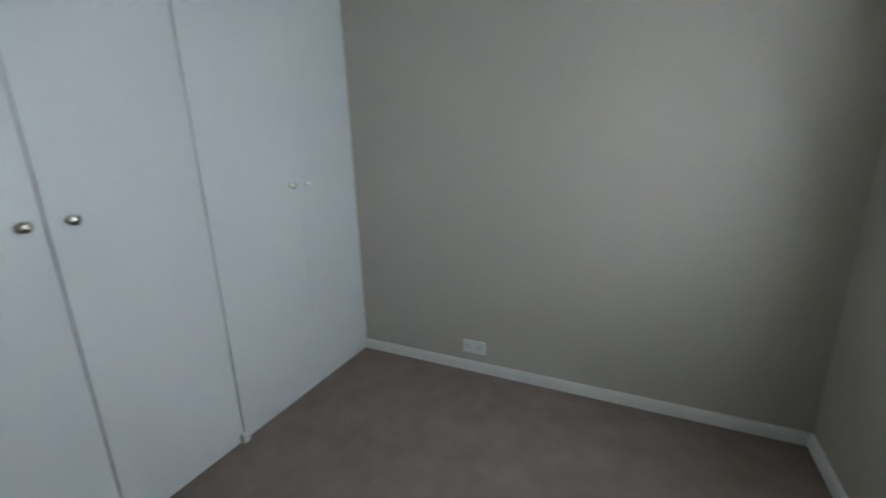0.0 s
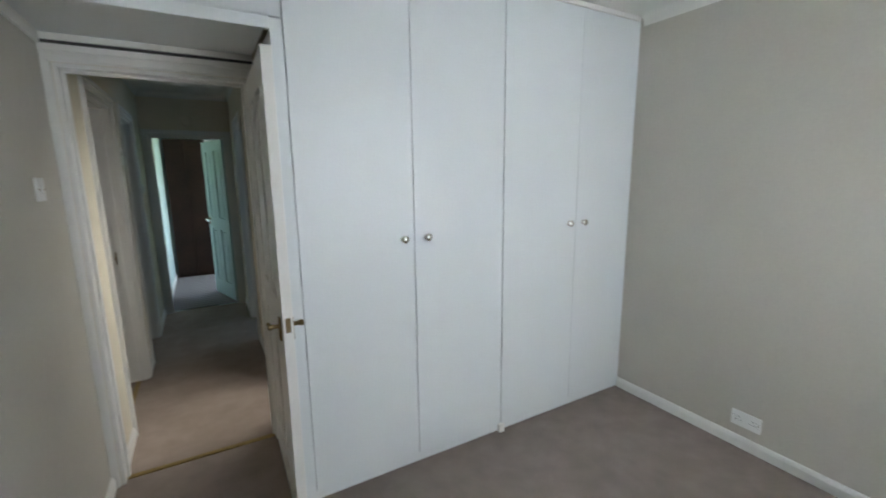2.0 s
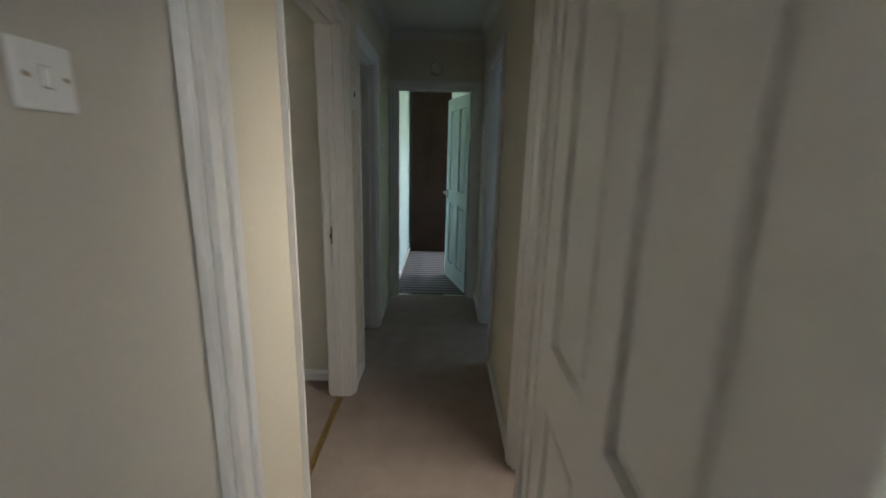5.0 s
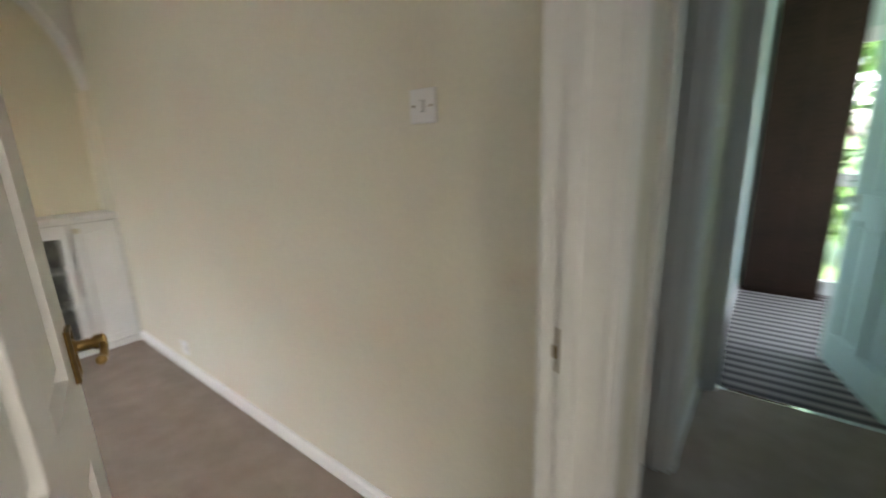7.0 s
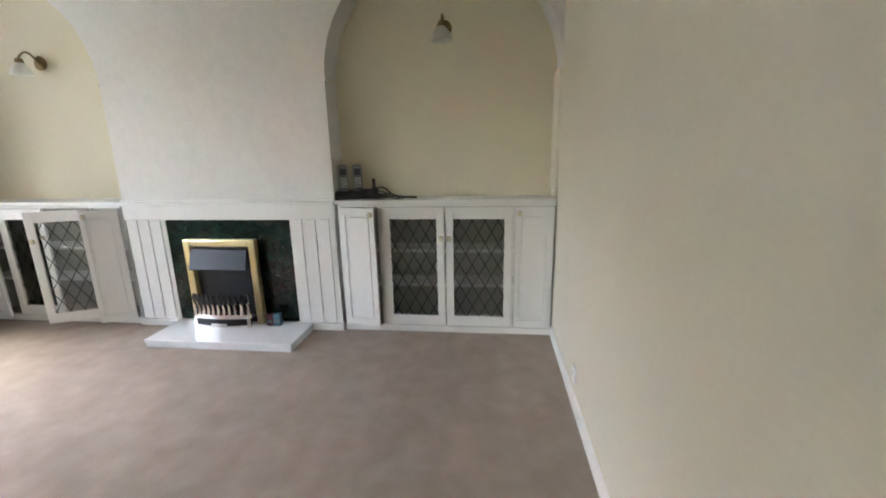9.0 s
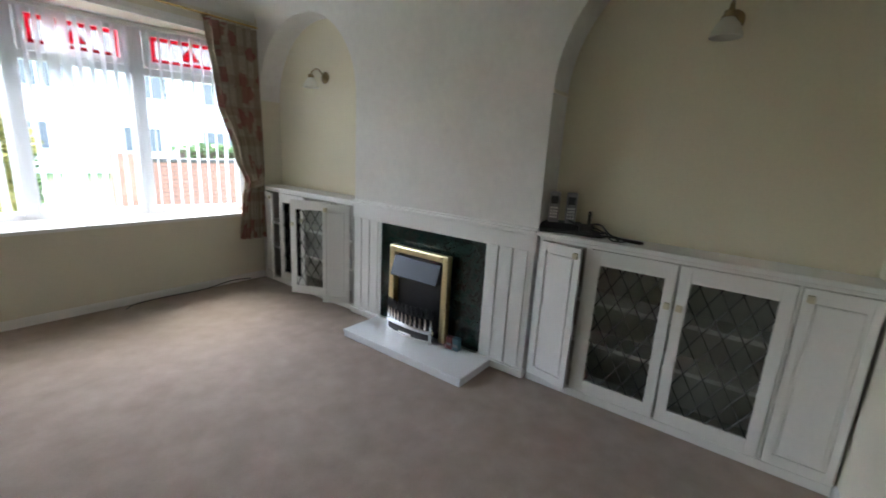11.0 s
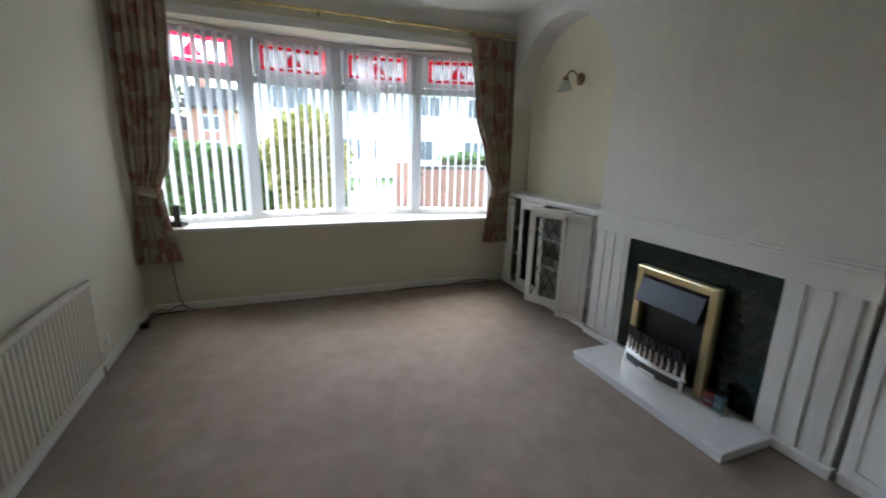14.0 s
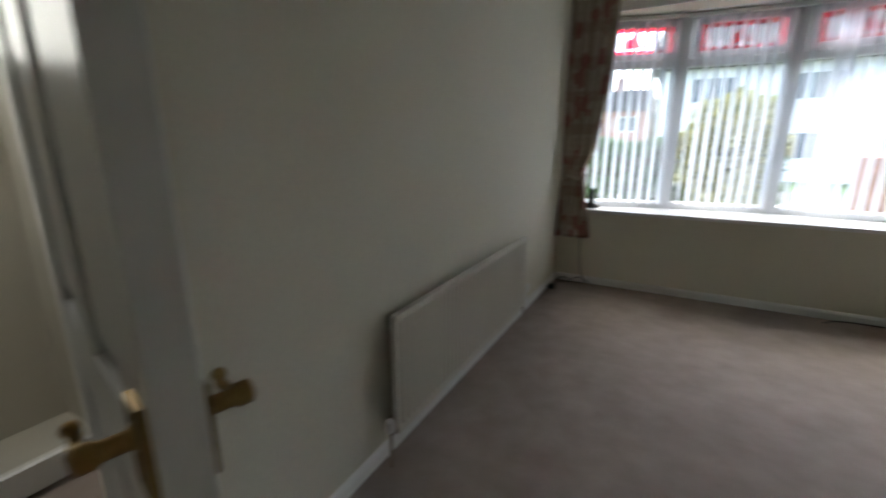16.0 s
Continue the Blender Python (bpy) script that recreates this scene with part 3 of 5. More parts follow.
# ---- doors ----
def lever_handle(parent, x, y_face, z, side, metal, toward, reach=0.09):
    """A brass lever on a short rimmed plate. side: the way that the face looks along y; toward: the way that the lever points along x."""
    s = side

    def slab(bm, x0, x1, d0, d1, z0, z1, bevel):
        ya, yb = sorted((y_face + s * d0, y_face + s * d1))
        add_box(bm, (x0, ya, z0), (x1, yb, z1), bevel)
    bm = bmesh.new()
    slab(bm, x - 0.021, x + 0.021, 0, 0.004, z - 0.046, z + 0.046, 0.0015)
    plate = part("handle_plate", bm, metal, parent, "short brass back plate")
    bm = bmesh.new()
    for a, b, c, d in ((-0.021, -0.015, -0.046, 0.046), (0.015, 0.021, -0.046, 0.046), (-0.015, 0.015, 0.04, 0.046), (-0.015, 0.015, -0.046, -0.04)):
        slab(bm, x + a, x + b, 0.003, 0.008, z + c, z + d, 0.002)
    part("rim", bm, M["old_brass"], plate, "dark raised rim")
    bm = bmesh.new()
    y1 = y_face + s * 0.042
    k = reach / 0.12
    m = pose(x, y_face, z + 0.012, -90 * s)
    add_lathe(bm, [(0.001, 0.0), (0.014, 0.0), (0.014, 0.007), (0.009, 0.012), (0.009, 0.03), (0.012, 0.035), (0.012, 0.047), (0.008, 0.05), (0.001, 0.051)], m, 16)
    pts = [(x, y1, z + 0.012), (x + toward * 0.02 * k, y1 + s * 0.004, z + 0.008), (x + toward * 0.05 * k, y1 + s * 0.002, z - 0.004), (x + toward * 0.078 * k, y1 - s * 0.002, z - 0.002), (x + toward * 0.09 * k, y1, z + 0.004)]
    add_tube(bm, pts, 0.006, 10)
    add_ball(bm, pts[-1], 0.008)
    part("lever", bm, metal, plate, "curved brass lever", smooth=True)
    for dx, dz in ((-0.009, 0.033), (0.009, 0.033), (-0.009, -0.033), (0.009, -0.033)):
        bm = bmesh.new()
        add_cyl(bm, (x + dx, y_face + s * 0.003, z + dz), (x + dx, y_face + s * 0.006, z + dz), 0.004, seg=8)
        part("screw", bm, M["old_brass"], plate)


def panel_door(name, w, h, m, label, mat_, metal, handle=True, latch=True, hz=0.95, reach=0.09, back=0.065):
    """Hinge at the local origin, leaf along +x, 40 mm thick along y."""
    t = 0.04
    d = thing(name, label, "door", kind="structure", m=m)
    z0 = 0.012
    bm = bmesh.new()
    rails = [z0, 0.2, 0.86, 1.0, h - 0.12, h]
    xs = [0, 0.1, w / 2 - 0.05, w / 2 + 0.05, w - 0.11, w]
    add_box(bm, (0, 0, z0), (xs[1], t, h), 0.002)
    add_box(bm, (xs[4], 0, z0), (w, t, h), 0.002)
    for a, b in ((0, 1), (2, 3), (4, 5)):
        add_box(bm, (xs[1], 0, rails[a]), (xs[4], t, rails[b]))
    for a, b in ((1, 2), (3, 4)):
        add_box(bm, (xs[2], 0, rails[a]), (xs[3], t, rails[b]))
    part("leaf", bm, mat_, d)
    for a, b in ((1, 2), (3, 4)):
        for p, q in ((1, 2), (3, 4)):
            bm = bmesh.new()
            add_box(bm, (xs[p], 0.016, rails[a]), (xs[q], t - 0.016, rails[b]))
            add_box(bm, (xs[p] + 0.03, 0.005, rails[a] + 0.03), (xs[q] - 0.03, t - 0.005, rails[b] - 0.03), 0.006)
            part("panel", bm, mat_, d)
    if handle:
        lever_handle(d, w - back, 0, hz, -1, metal, -1)
        lever_handle(d, w - back, t, hz, 1, metal, -1, reach)
    if latch:
        box_part("latch_plate", (w, 0.01, hz + 0.0), (w + 0.002, 0.03, hz + 0.06), metal, d, "brass latch plate on the edge", 0.0005)
    return d


# hinge at the wardrobe side, swung back into the room
panel_door("door_bedroom", 0.735, 1.965, pose(0.733, TH + 0.005, 0, 0, 0, -91.5) , "white panelled bedroom door standing wide open", M["gloss"], M["old_brass"], hz=0.895, reach=0.055)
panel_door("door_living", 0.68, 1.965, pose(LX + 0.055, 5.757, 0, 0, 0, 166.1) @ pose(0, -0.04, 0), "white panelled living room door standing open", M["gloss"], M["worn_brass"], hz=1.01, back=0.034, latch=False)
def front_door():
    d = thing("door_side_light", "narrow white framed door of obscured glass", "door", (0.88, 5.46, 0), kind="structure")
    bm = bmesh.new()
    for lo, hi in (((0, 0.01), (0.05, 1.96)), ((0.47, 0.01), (0.52, 1.96)), ((0.05, 0.01), (0.47, 0.12)), ((0.05, 1.88), (0.47, 1.96))):
        add_box(bm, (0, lo[0], lo[1]), (0.045, hi[0], hi[1]), 0.004)
    part("leaf", bm, M["gloss"], d)
    bm = bmesh.new()
    add_box(bm, (0.02, 0.05, 0.12), (0.026, 0.47, 1.88))
    part("pane", bm, M["frosted"], d, "obscured glass").visible_shadow = False


front_door()
lining("trim_front_lining", 0, 0.84, 0.94, 5.44, 6.0, DH, L_)
architrave("trim_front_door", 0, 0.84, -1, 5.44, 6.0, DH, W_, 0.05)
panel_door("door_side_room", 0.60, 1.96, pose(LX - 0.005, 6.90, 0, 0, 0, 176) @ pose(0, -0.04, 0), "white side room door swung open inwards", M["gloss"], M["old_brass"])
panel_door("door_bathroom", 0.65, 1.96, pose(0.945, 7.64, 0, 0, 0, 4) @ pose(0, -0.04, 0), "white bathroom door swung open in blue light", M["gloss"], M["chrome"])
panel_door("door_end_room", 0.70, 1.92, pose(0.77, 8.38, 0, 0, 0, 106), "pale mint lit door half open to the end room", M["mint"], M["chrome"])


# ---- bedroom ----
def knob(parent, at, axis_m, r=0.018, mat_=None):
    bm = bmesh.new()
    add_lathe(bm, [(0.0001, 0), (r * 0.8, 0), (r * 0.8, 0.004), (r * 0.45, 0.008), (r * 0.5, 0.014), (r, 0.02), (r * 1.02, 0.026), (r * 0.7, 0.031), (0.0001, 0.032)], Matrix.Translation(at) @ axis_m)
    return part("knob", bm, mat_ or M["chrome"], parent, "small round metal knob", smooth=True)


TO_MY = pose(0, 0, 0, 90)      # local z turned to -y
TO_PX = pose(0, 0, 0, 0, 90)   # local z turned to +x


def wardrobe():
    y = 4.66
    w = thing("built_in_wardrobe", "tall white built-in wardrobe filling the bedroom wall", "wardrobe", (0, y, 0))
    bm = bmesh.new()
    add_box(bm, (0.772, 0.022, 0), (0.812, 0.6, 2.06), 0.002)      # side by the door recess
    part("side_panel", bm, M["wardrobe"], w)
    box_part("front_post", (0.772, 0.0, 0), (0.818, 0.022, 2.1), M["wardrobe"], w)
    box_part("back_panel", (0.818, 0.03, 0.0), (2.938, 0.05, C_BED), M["wardrobe"], w, "", 0)
    box_part("plinth", (0.818, 0.006, 0.0), (2.938, 0.03, 0.045), M["wardrobe"], w)
    box_part("end_fillet", (2.932, 0.0, 0.0), (2.938, 0.03, C_BED - 0.02), M["wardrobe"], w, "", 0)
    for x0, x1, kx in ((0.822, 1.3575, 1.302), (1.3625, 1.893, 1.426), (1.899, 2.4485, 2.39), (2.4505, 2.93, 2.508)):
        d = box_part("door", (x0, 0.0, 0.048), (x1, 0.02, C_BED - 0.03), M["wardrobe"], w, "plain white slab door", 0.0015)
        knob(d, (kx, 0.0, 1.205), TO_MY)
    box_part("seam", (1.3575, 0.012, 0.048), (1.3625, 0.019, C_BED - 0.03), M["seam"], w, "dark gap between doors", 0)
    box_part("floor_block", (1.872, -0.022, 0.0), (1.91, -0.001, 0.05), M["gloss"], w, "small white block at the floor", 0.004)
    box_part("top_trim", (0.818, -0.006, C_BED - 0.028), (2.938, 0.02, C_BED), M["gloss"], w, "", 0.004)
    # bridging cupboard over the door recess
    bm = bmesh.new()
    add_box(bm, (BX + 0.006, 0.0, 2.095), (0.772, 0.595, 2.11))
    add_box(bm, (BX + 0.006, -0.004, 2.058), (0.772, 0.02, 2.1), 0.003)
    add_box(bm, (BX + 0.006, 0.02, 2.075), (0.818, 0.03, C_BED))
    part("bridge", bm, M["wardrobe"], w, "white bridging cupboard over the doorway")
    for x0, x1, kx in ((BX + 0.01, 0.403, 0.34), (0.407, 0.815, 0.45)):
        d = box_part("top_door", (x0, 0.0, 2.104), (x1, 0.019, C_BED - 0.03), M["wardrobe"], w, "small white top cupboard door", 0.0015)
        knob(d, (kx, 0.0, 2.15), TO_MY)
    # fillet under the bridge, with a dark crack above the door frame
    box_part("fillet", (BX + 0.006, 0.572, 2.068), (0.772, 0.594, 2.095), M["gloss"], w, "", 0.003)
    box_part("crack", (BX + 0.006, 0.580, 2.058), (0.772, 0.5975, 2.068), M["seam"], w, "dark crack above the door frame", 0)
    box_part("wall_bead", (BX + 0.006, 0.02, 2.05), (BX + 0.02, 0.572, 2.095), M["gloss"], w, "", 0.003)
    return w


wardrobe()


def wall_plate(name, m, w, h, label, category, rockers=(), screws=True, holes=()):
    """A flat moulded plate; local x along the wall, y out of it (towards -y), z up."""
    p = thing(name, label, category, m=m)
    box_part("plate", (-w / 2, -0.009, -h / 2), (w / 2, 0.0, h / 2), M["plastic"], p, "", 0.004)
    for x in rockers:
        bm = bmesh.new()
        add_box(bm, (x - 0.006, -0.014, -0.013), (x + 0.006, -0.008, 0.013), 0.002)
        part("rocker", bm, M["plastic"], p)
        box_part("rocker_gap", (x - 0.0075, -0.0095, -0.0145), (x + 0.0075, -0.0088, 0.0145), M["grey"], p, "", 0)
    if screws:
        for x in (-w / 2 + 0.014, w / 2 - 0.014):
            bm = bmesh.new()
            add_cyl(bm, (x, -0.0085, 0), (x, -0.0105, 0), 0.0035, seg=10)
            part("screw", bm, M["old_brass"], p)
    for x, z, a, b in holes:
        box_part("pin_hole", (x - a / 2, -0.0095, z - b / 2), (x + a / 2, -0.0085, z + b / 2), M["black"], p, "", 0)
    return p


PINS = [(-0.033, 0.012, 0.004, 0.008), (-0.043, -0.008, 0.007, 0.004), (-0.022, -0.008, 0.007, 0.004), (0.033, 0.012, 0.004, 0.008), (0.022, -0.008, 0.007, 0.004), (0.043, -0.008, 0.007, 0.004)]
wall_plate("double_socket", pose(2.94, 3.845, 0.165, 0, 0, -90), 0.146, 0.086, "white double socket low on the magnolia wall", "socket", (-0.055, 0.055), True, PINS)
wall_plate("light_switch", pose(BX + 0.006, 4.95, 1.47, 0, 0, 90), 0.086, 0.086, "white light switch by the bedroom door", "light switch", (0.0,))
wall_plate("light_switch", pose(-0.535, SW, 1.425, 0, 0, 0), 0.086, 0.086, "white light switch on the long cream wall", "light switch", (0.0,))
wall_plate("single_socket", pose(-2.56, SW, 0.16, 0, 0, 0), 0.086, 0.086, "white socket low on the long cream wall", "socket", (0.03,), True, [(-0.01, 0.012, 0.004, 0.008), (-0.02, -0.008, 0.007, 0.004), (0.0, -0.008, 0.007, 0.004)])
wall_plate("hall_switch", pose(0.0, 7.83, 1.40, 0, 0, 90), 0.086, 0.086, "white light switch in the hall", "light switch", (0.0,))
wall_plate("thermostat", pose(0.0, 6.76, 1.66, 0, 0, 90), 0.08, 0.12, "white thermostat box between two hall doors", "thermostat", (), False, [(0, 0.02, 0.03, 0.03)])
wall_plate("door_chime", pose(0.84, 8.03, 1.53, 0, 0, -90), 0.14, 0.19, "cream door chime box on the hall wall", "door chime", (), False)
bm = bmesh.new()
add_lathe(bm, [(0.001, 0.008), (0.04, 0.008), (0.05, 0.014), (0.062, 0.012), (0.066, 0.0)], pose(0.43, 8.28, 2.10, 90), 24)
solid("wall_vent", bm, M["hall_cream"], "round cream painted cover above the end doorway", "vent", smooth=True)


def hall_lamp():
    t = thing("hall_ceiling_lamp", "small polished brass ceiling lamp in the hall", "ceiling lamp", (0.25, 6.72, C_HALL))
    bm = bmesh.new()
    add_lathe(bm, [(0.001, 0.0), (0.045, 0), (0.045, -0.012), (0.02, -0.02), (0.018, -0.03)])
    part("rose", bm, M["brass"], t, smooth=True)
    bm = bmesh.new()
    add_lathe(bm, [(0.018, -0.03), (0.045, -0.045), (0.056, -0.07), (0.045, -0.095), (0.018, -0.108), (0.008, -0.12), (0.001, -0.122)])
    part("globe", bm, M["brass"], t, "polished brass globe", smooth=True)


hall_lamp()


# ---- fireplace wall ----
def cabinet_door(parent, hinge_y, w, high, angle, glazed, name="door"):
    """A door of the alcove cabinets in the plane x = 0, hinged at its low or high end."""
    z0, z1, t = 0.056, 0.905, 0.02
    s = -1 if high else 1
    m = pose(0.013, hinge_y, 0, 0, 0, angle if high else -angle)

    def rng(a, b):
        return (min(s * a, s * b), max(s * a, s * b))
    bm = bmesh.new()
    st = 0.055 if glazed else 0.035

    def bx(a, b, za, zb, x0=-t, x1=0.0, bev=0.003):
        ya, yb = rng(a, b)
        add_box(bm, (x0, ya, za), (x1, yb, zb), bev)
    zt, zb_ = (z1 - 0.08, z0 + 0.075) if glazed else (z1 - 0.05, z0 + 0.05)
    bx(0.003, st, z0, z1)
    bx(w - st, w - 0.003, z0, z1)
    bx(st, w - st, z0, zb_, bev=0)
    bx(st, w - st, zt, z1, bev=0)
    if not glazed:
        bx(st, w - st, zb_, zt, -t + 0.004, -0.010, 0)
        bx(st + 0.014, w - st - 0.014, zb_ + 0.014, zt - 0.014, -t + 0.004, -0.003, 0.006)
    d = part(name, bm, M["gloss"], parent, "white leaded glass cabinet door" if glazed else "narrow white panelled door", m)
    if glazed:
        bm = bmesh.new()
        ya, yb = rng(st, w - st)
        add_box(bm, (-0.012, ya, zb_), (-0.009, yb, zt))
        part("pane", bm, M["cab_glass"], d, "clear glass").visible_shadow = False
        bm = bmesh.new()
        # diamond lead lines clipped to the pane
        ww, hh, slope, step = w - 2 * st, zt - zb_, 1.75, 0.087
        for sg in (1, -1):
            k = -int(hh / slope / step) - 1
            while k * step < ww + hh / slope:
                y0 = k * step
                f = (lambda z: y0 + z / slope) if sg == 1 else (lambda z: ww - y0 - z / slope)
                za, zb2 = (max(0, -y0 * slope), min(hh, (ww - y0) * slope))
                if zb2 - za > 0.01:
                    a = Vector((-0.007, s * (st + f(za)), zb_ + za))
                    b = Vector((-0.007, s * (st + f(zb2)), zb_ + zb2))
                    add_tube(bm, [a, b], 0.0032, 4)
                k += 1
        part("lead_lattice", bm, M["lead"], d, "diamond lead lattice")
    kz = 0.69 if glazed else 0.862
    bm = bmesh.new()
    yk = s * (w - (0.026 if glazed else 0.03))
    add_box(bm, (0.0, yk - 0.014, kz - 0.017), (0.022, yk + 0.014, kz + 0.017), 0.006)
    part("knob", bm, M["knob_cream"], d, "small cream painted knob")
    return d


def cabinet(y0, y1, doors, label):
    c = thing("alcove_cabinet", label, "cabinet", (F, 0, 0), group="alcove cabinets")
    dx = NB - F + 0.004
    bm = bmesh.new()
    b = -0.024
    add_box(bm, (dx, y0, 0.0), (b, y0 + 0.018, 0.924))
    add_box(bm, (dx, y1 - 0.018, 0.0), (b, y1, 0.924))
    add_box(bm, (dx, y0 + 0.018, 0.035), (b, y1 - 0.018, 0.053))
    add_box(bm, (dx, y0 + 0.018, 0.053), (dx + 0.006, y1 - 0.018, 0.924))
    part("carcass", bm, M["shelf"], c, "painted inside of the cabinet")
    bm = bmesh.new()
    add_box(bm, (b, y0, 0.0), (0.004, y1, 0.048), 0.003)
    add_box(bm, (b, y0, 0.908), (-0.002, y1, 0.926), 0.002)
    for ya, yb in zip([y0] + [d[1] for d in doors], [d[0] for d in doors] + [y1]):
        if yb - ya > 0.012:
            add_box(bm, (b, ya, 0.048), (-0.003, yb, 0.908), 0.002)
    part("face_frame", bm, M["gloss"], c)
    for z in (0.335, 0.585):
        box_part("shelf", (dx + 0.006, y0 + 0.018, z), (b - 0.001, y1 - 0.018, z + 0.022), M["gloss"], c, "thin white shelf")
    for ya, yb, high, ang, glazed in doors:
        cabinet_door(c, yb if high else ya, yb - ya, high, ang, glazed)
    return c


cabinet(5.225, 6.705, [(5.245, 5.505, False, 11, False), (5.535, 5.968, False, 0, True), (5.972, 6.425, True, 0, True), (6.437, 6.695, True, 0, False)],
        "white alcove cabinet with leaded glass doors, closed")
cabinet(2.225, 3.565, [(2.24, 2.50, False, 13, False), (2.53, 2.92, False, 0, True), (2.924, 3.31, True, 27, True), (3.322, 3.555, True, 37, False)],
        "white alcove cabinet with two doors ajar")


def cabinet_top(y0, y1):
    bm = bmesh.new()
    add_box(bm, (NB + 0.002, y0, 0.928), (F + 0.012, y1, 0.955), 0.006)
    return solid("cabinet_top", bm, M["gloss"], "white painted cabinet top in the alcove", "shelf", "cabinet tops")


cabinet_top(5.205, 6.705)
cabinet_top(2.21, 3.575)


def surround():
    s = thing("fire_surround", "white fluted fire surround with dark green marble", "fire surround", (F, 0, 0))
    box_part("marble_panel", (-0.02, 3.905, 0.05), (-0.004, 4.875, 0.825), M["marble"], s, "dark green marble back panel", 0.001)
    for y0, y1 in ((3.6, 3.912), (4.868, 5.2)):
        bm = bmesh.new()
        add_box(bm, (-0.02, y0, 0.05), (0.004, y1, 0.86))
        flutes = []
        for k in range(3):
            a = y0 + 0.03 + k * (y1 - y0 - 0.03) / 3
            flutes.append(a)
        pl = part("pilaster", bm, M["gloss"], s, "white fluted pilaster")
        for a in flutes:
            box_part("flute", (0.004, a, 0.05), (0.013, a + 0.062, 0.825), M["gloss"], pl, "", 0.008)
        box_part("pilaster_base", (-0.02, y0 - 0.012, 0.0), (0.032, y1 + 0.012, 0.05), M["gloss"], s, "", 0.004)
    box_part("header", (-0.02, 3.59, 0.82), (0.008, 5.21, 0.925), M["gloss"], s, "", 0.003)
    bm = bmesh.new()
    add_box(bm, (-0.02, 3.578, 0.925), (0.026, 5.205, 0.952), 0.008)
    add_box(bm, (-0.02, 3.578, 0.952), (0.006, 5.205, 0.966), 0.004)
    part("ledge", bm, M["gloss"], s, "narrow white painted ledge")
    return s


surround()
h_ = thing("hearth", "white polished stone hearth slab on the carpet", "hearth", (F + 0.034, 3.925, 0))
box_part("upstand", (0.0, 0.006, 0.0), (0.35, 1.054, 0.034), M["hearth"], h_, "white stone upstand", 0.003)
box_part("slab", (0.0, 0.0, 0.034), (0.356, 1.06, 0.058), M["hearth"], h_, "polished white top slab", 0.005)


def electric_fire():
    f = thing("electric_fire", "brass framed electric fire with a fret grate", "electric fire", (F + 0.034, 4.36, 0.058))
    w, h = 0.272, 0.635
    bm = bmesh.new()
    bd = 0.052
    for a, b in (((-w, 0.0), (-w + bd, h)), ((w - bd, 0.0), (w, h)), ((-w + bd, h - bd), (w - bd, h))):
        add_box(bm, (0.0, a[0], a[1]), (0.055, b[0], b[1]), 0.012)
    part("frame", bm, M["pale_brass"], f, "brushed brass outer frame")
    bm = bmesh.new()
    add_box(bm, (0.0, -w + bd, 0.0), (0.006, w - bd, h - bd))
    part("back", bm, M["black"], f, "black inner panel")
    bm = bmesh.new()
    add_prism(bm, [(0.006, 0.56), (0.055, 0.565), (0.105, 0.43), (0.1, 0.42), (0.006, 0.44)], 1, -w + bd + 0.008, w - bd - 0.008)
    part("hood", bm, M["hood"], f, "sloping blue black hood")
    rnd = random.Random(4)
    for k in range(26):
        bm = bmesh.new()
        vs = add_ball(bm, (0, 0, 0), 0.03, (1, 1.2, 0.8), 8)
        for v in vs:
            v.co += Vector((rnd.uniform(-1, 1), rnd.uniform(-1, 1), rnd.uniform(-1, 1))) * 0.006
        part("coal", bm, M["coal"], f, "", Matrix.Translation((0.03 + rnd.random() * 0.05, -0.19 + 0.38 * rnd.random(), 0.12 + rnd.random() * 0.05)))
    # bowed fret in front: bars and spear posts
    def bow(y):
        return 0.115 + 0.04 * (1 - (y / 0.21) ** 2)
    def band(z0, z1, arch, mat_, name, label):
        bm = bmesh.new()
        n = 16
        rows = []
        for k in range(n + 1):
            y = -0.215 + 0.43 * k / n
            x, up = bow(y), arch * (1 - (y / 0.215) ** 2)
            rows.append([bm.verts.new(p) for p in ((x - 0.008, y, z0 + up), (x + 0.008, y, z0 + up), (x + 0.008, y, z1 + up), (x - 0.008, y, z1 + up))])
        for a, b in zip(rows, rows[1:]):
            for q in range(4):
                bm.faces.new((a[q], a[(q + 1) % 4], b[(q + 1) % 4], b[q]))
        bm.faces.new(rows[0])
        bm.faces.new(rows[-1])
        part(name, bm, mat_, f, label, smooth=True)
    band(0.012, 0.026, 0.0, M["chrome"], "fret_bar", "bowed polished foot bar")
    band(0.07, 0.10, 0.012, M["chrome"], "fret_bar", "bowed polished top bar")
    # solid black band in place of the shade between the bars
    band(0.026, 0.07, 0.006, M["black"], "fret_back", "black band standing for the shaded gap behind the fret")
    for y0, y1 in ((-0.215, -0.19), (-0.06, 0.06), (0.19, 0.215)):
        bm = bmesh.new()
        xm = bow((y0 + y1) / 2)
        add_box(bm, (xm - 0.006, y0, 0.0 if abs(y0 + y1) > 0.01 else 0.03), (xm + 0.012, y1, 0.085 if abs(y0 + y1) > 0.01 else 0.048), 0.004)
        part("fret_plate", bm, M["chrome"], f, "polished fret plate")
    bm = bmesh.new()
    add_box(bm, (0.01, -0.205, 0.045), (0.09, 0.205, 0.062), 0.004)
    part("ash_tray", bm, M["black"], f)
    for k in range(11):
        y = -0.2 + 0.04 * k
        x = bow(y)
        bm = bmesh.new()
        out = [(-0.006, 0.1), (0.008, 0.1), (0.012, 0.115), (0.016, 0.14), (0.013, 0.165), (0.006, 0.185), (-0.004, 0.185), (-0.001, 0.165), (-0.004, 0.14), (-0.008, 0.115)]
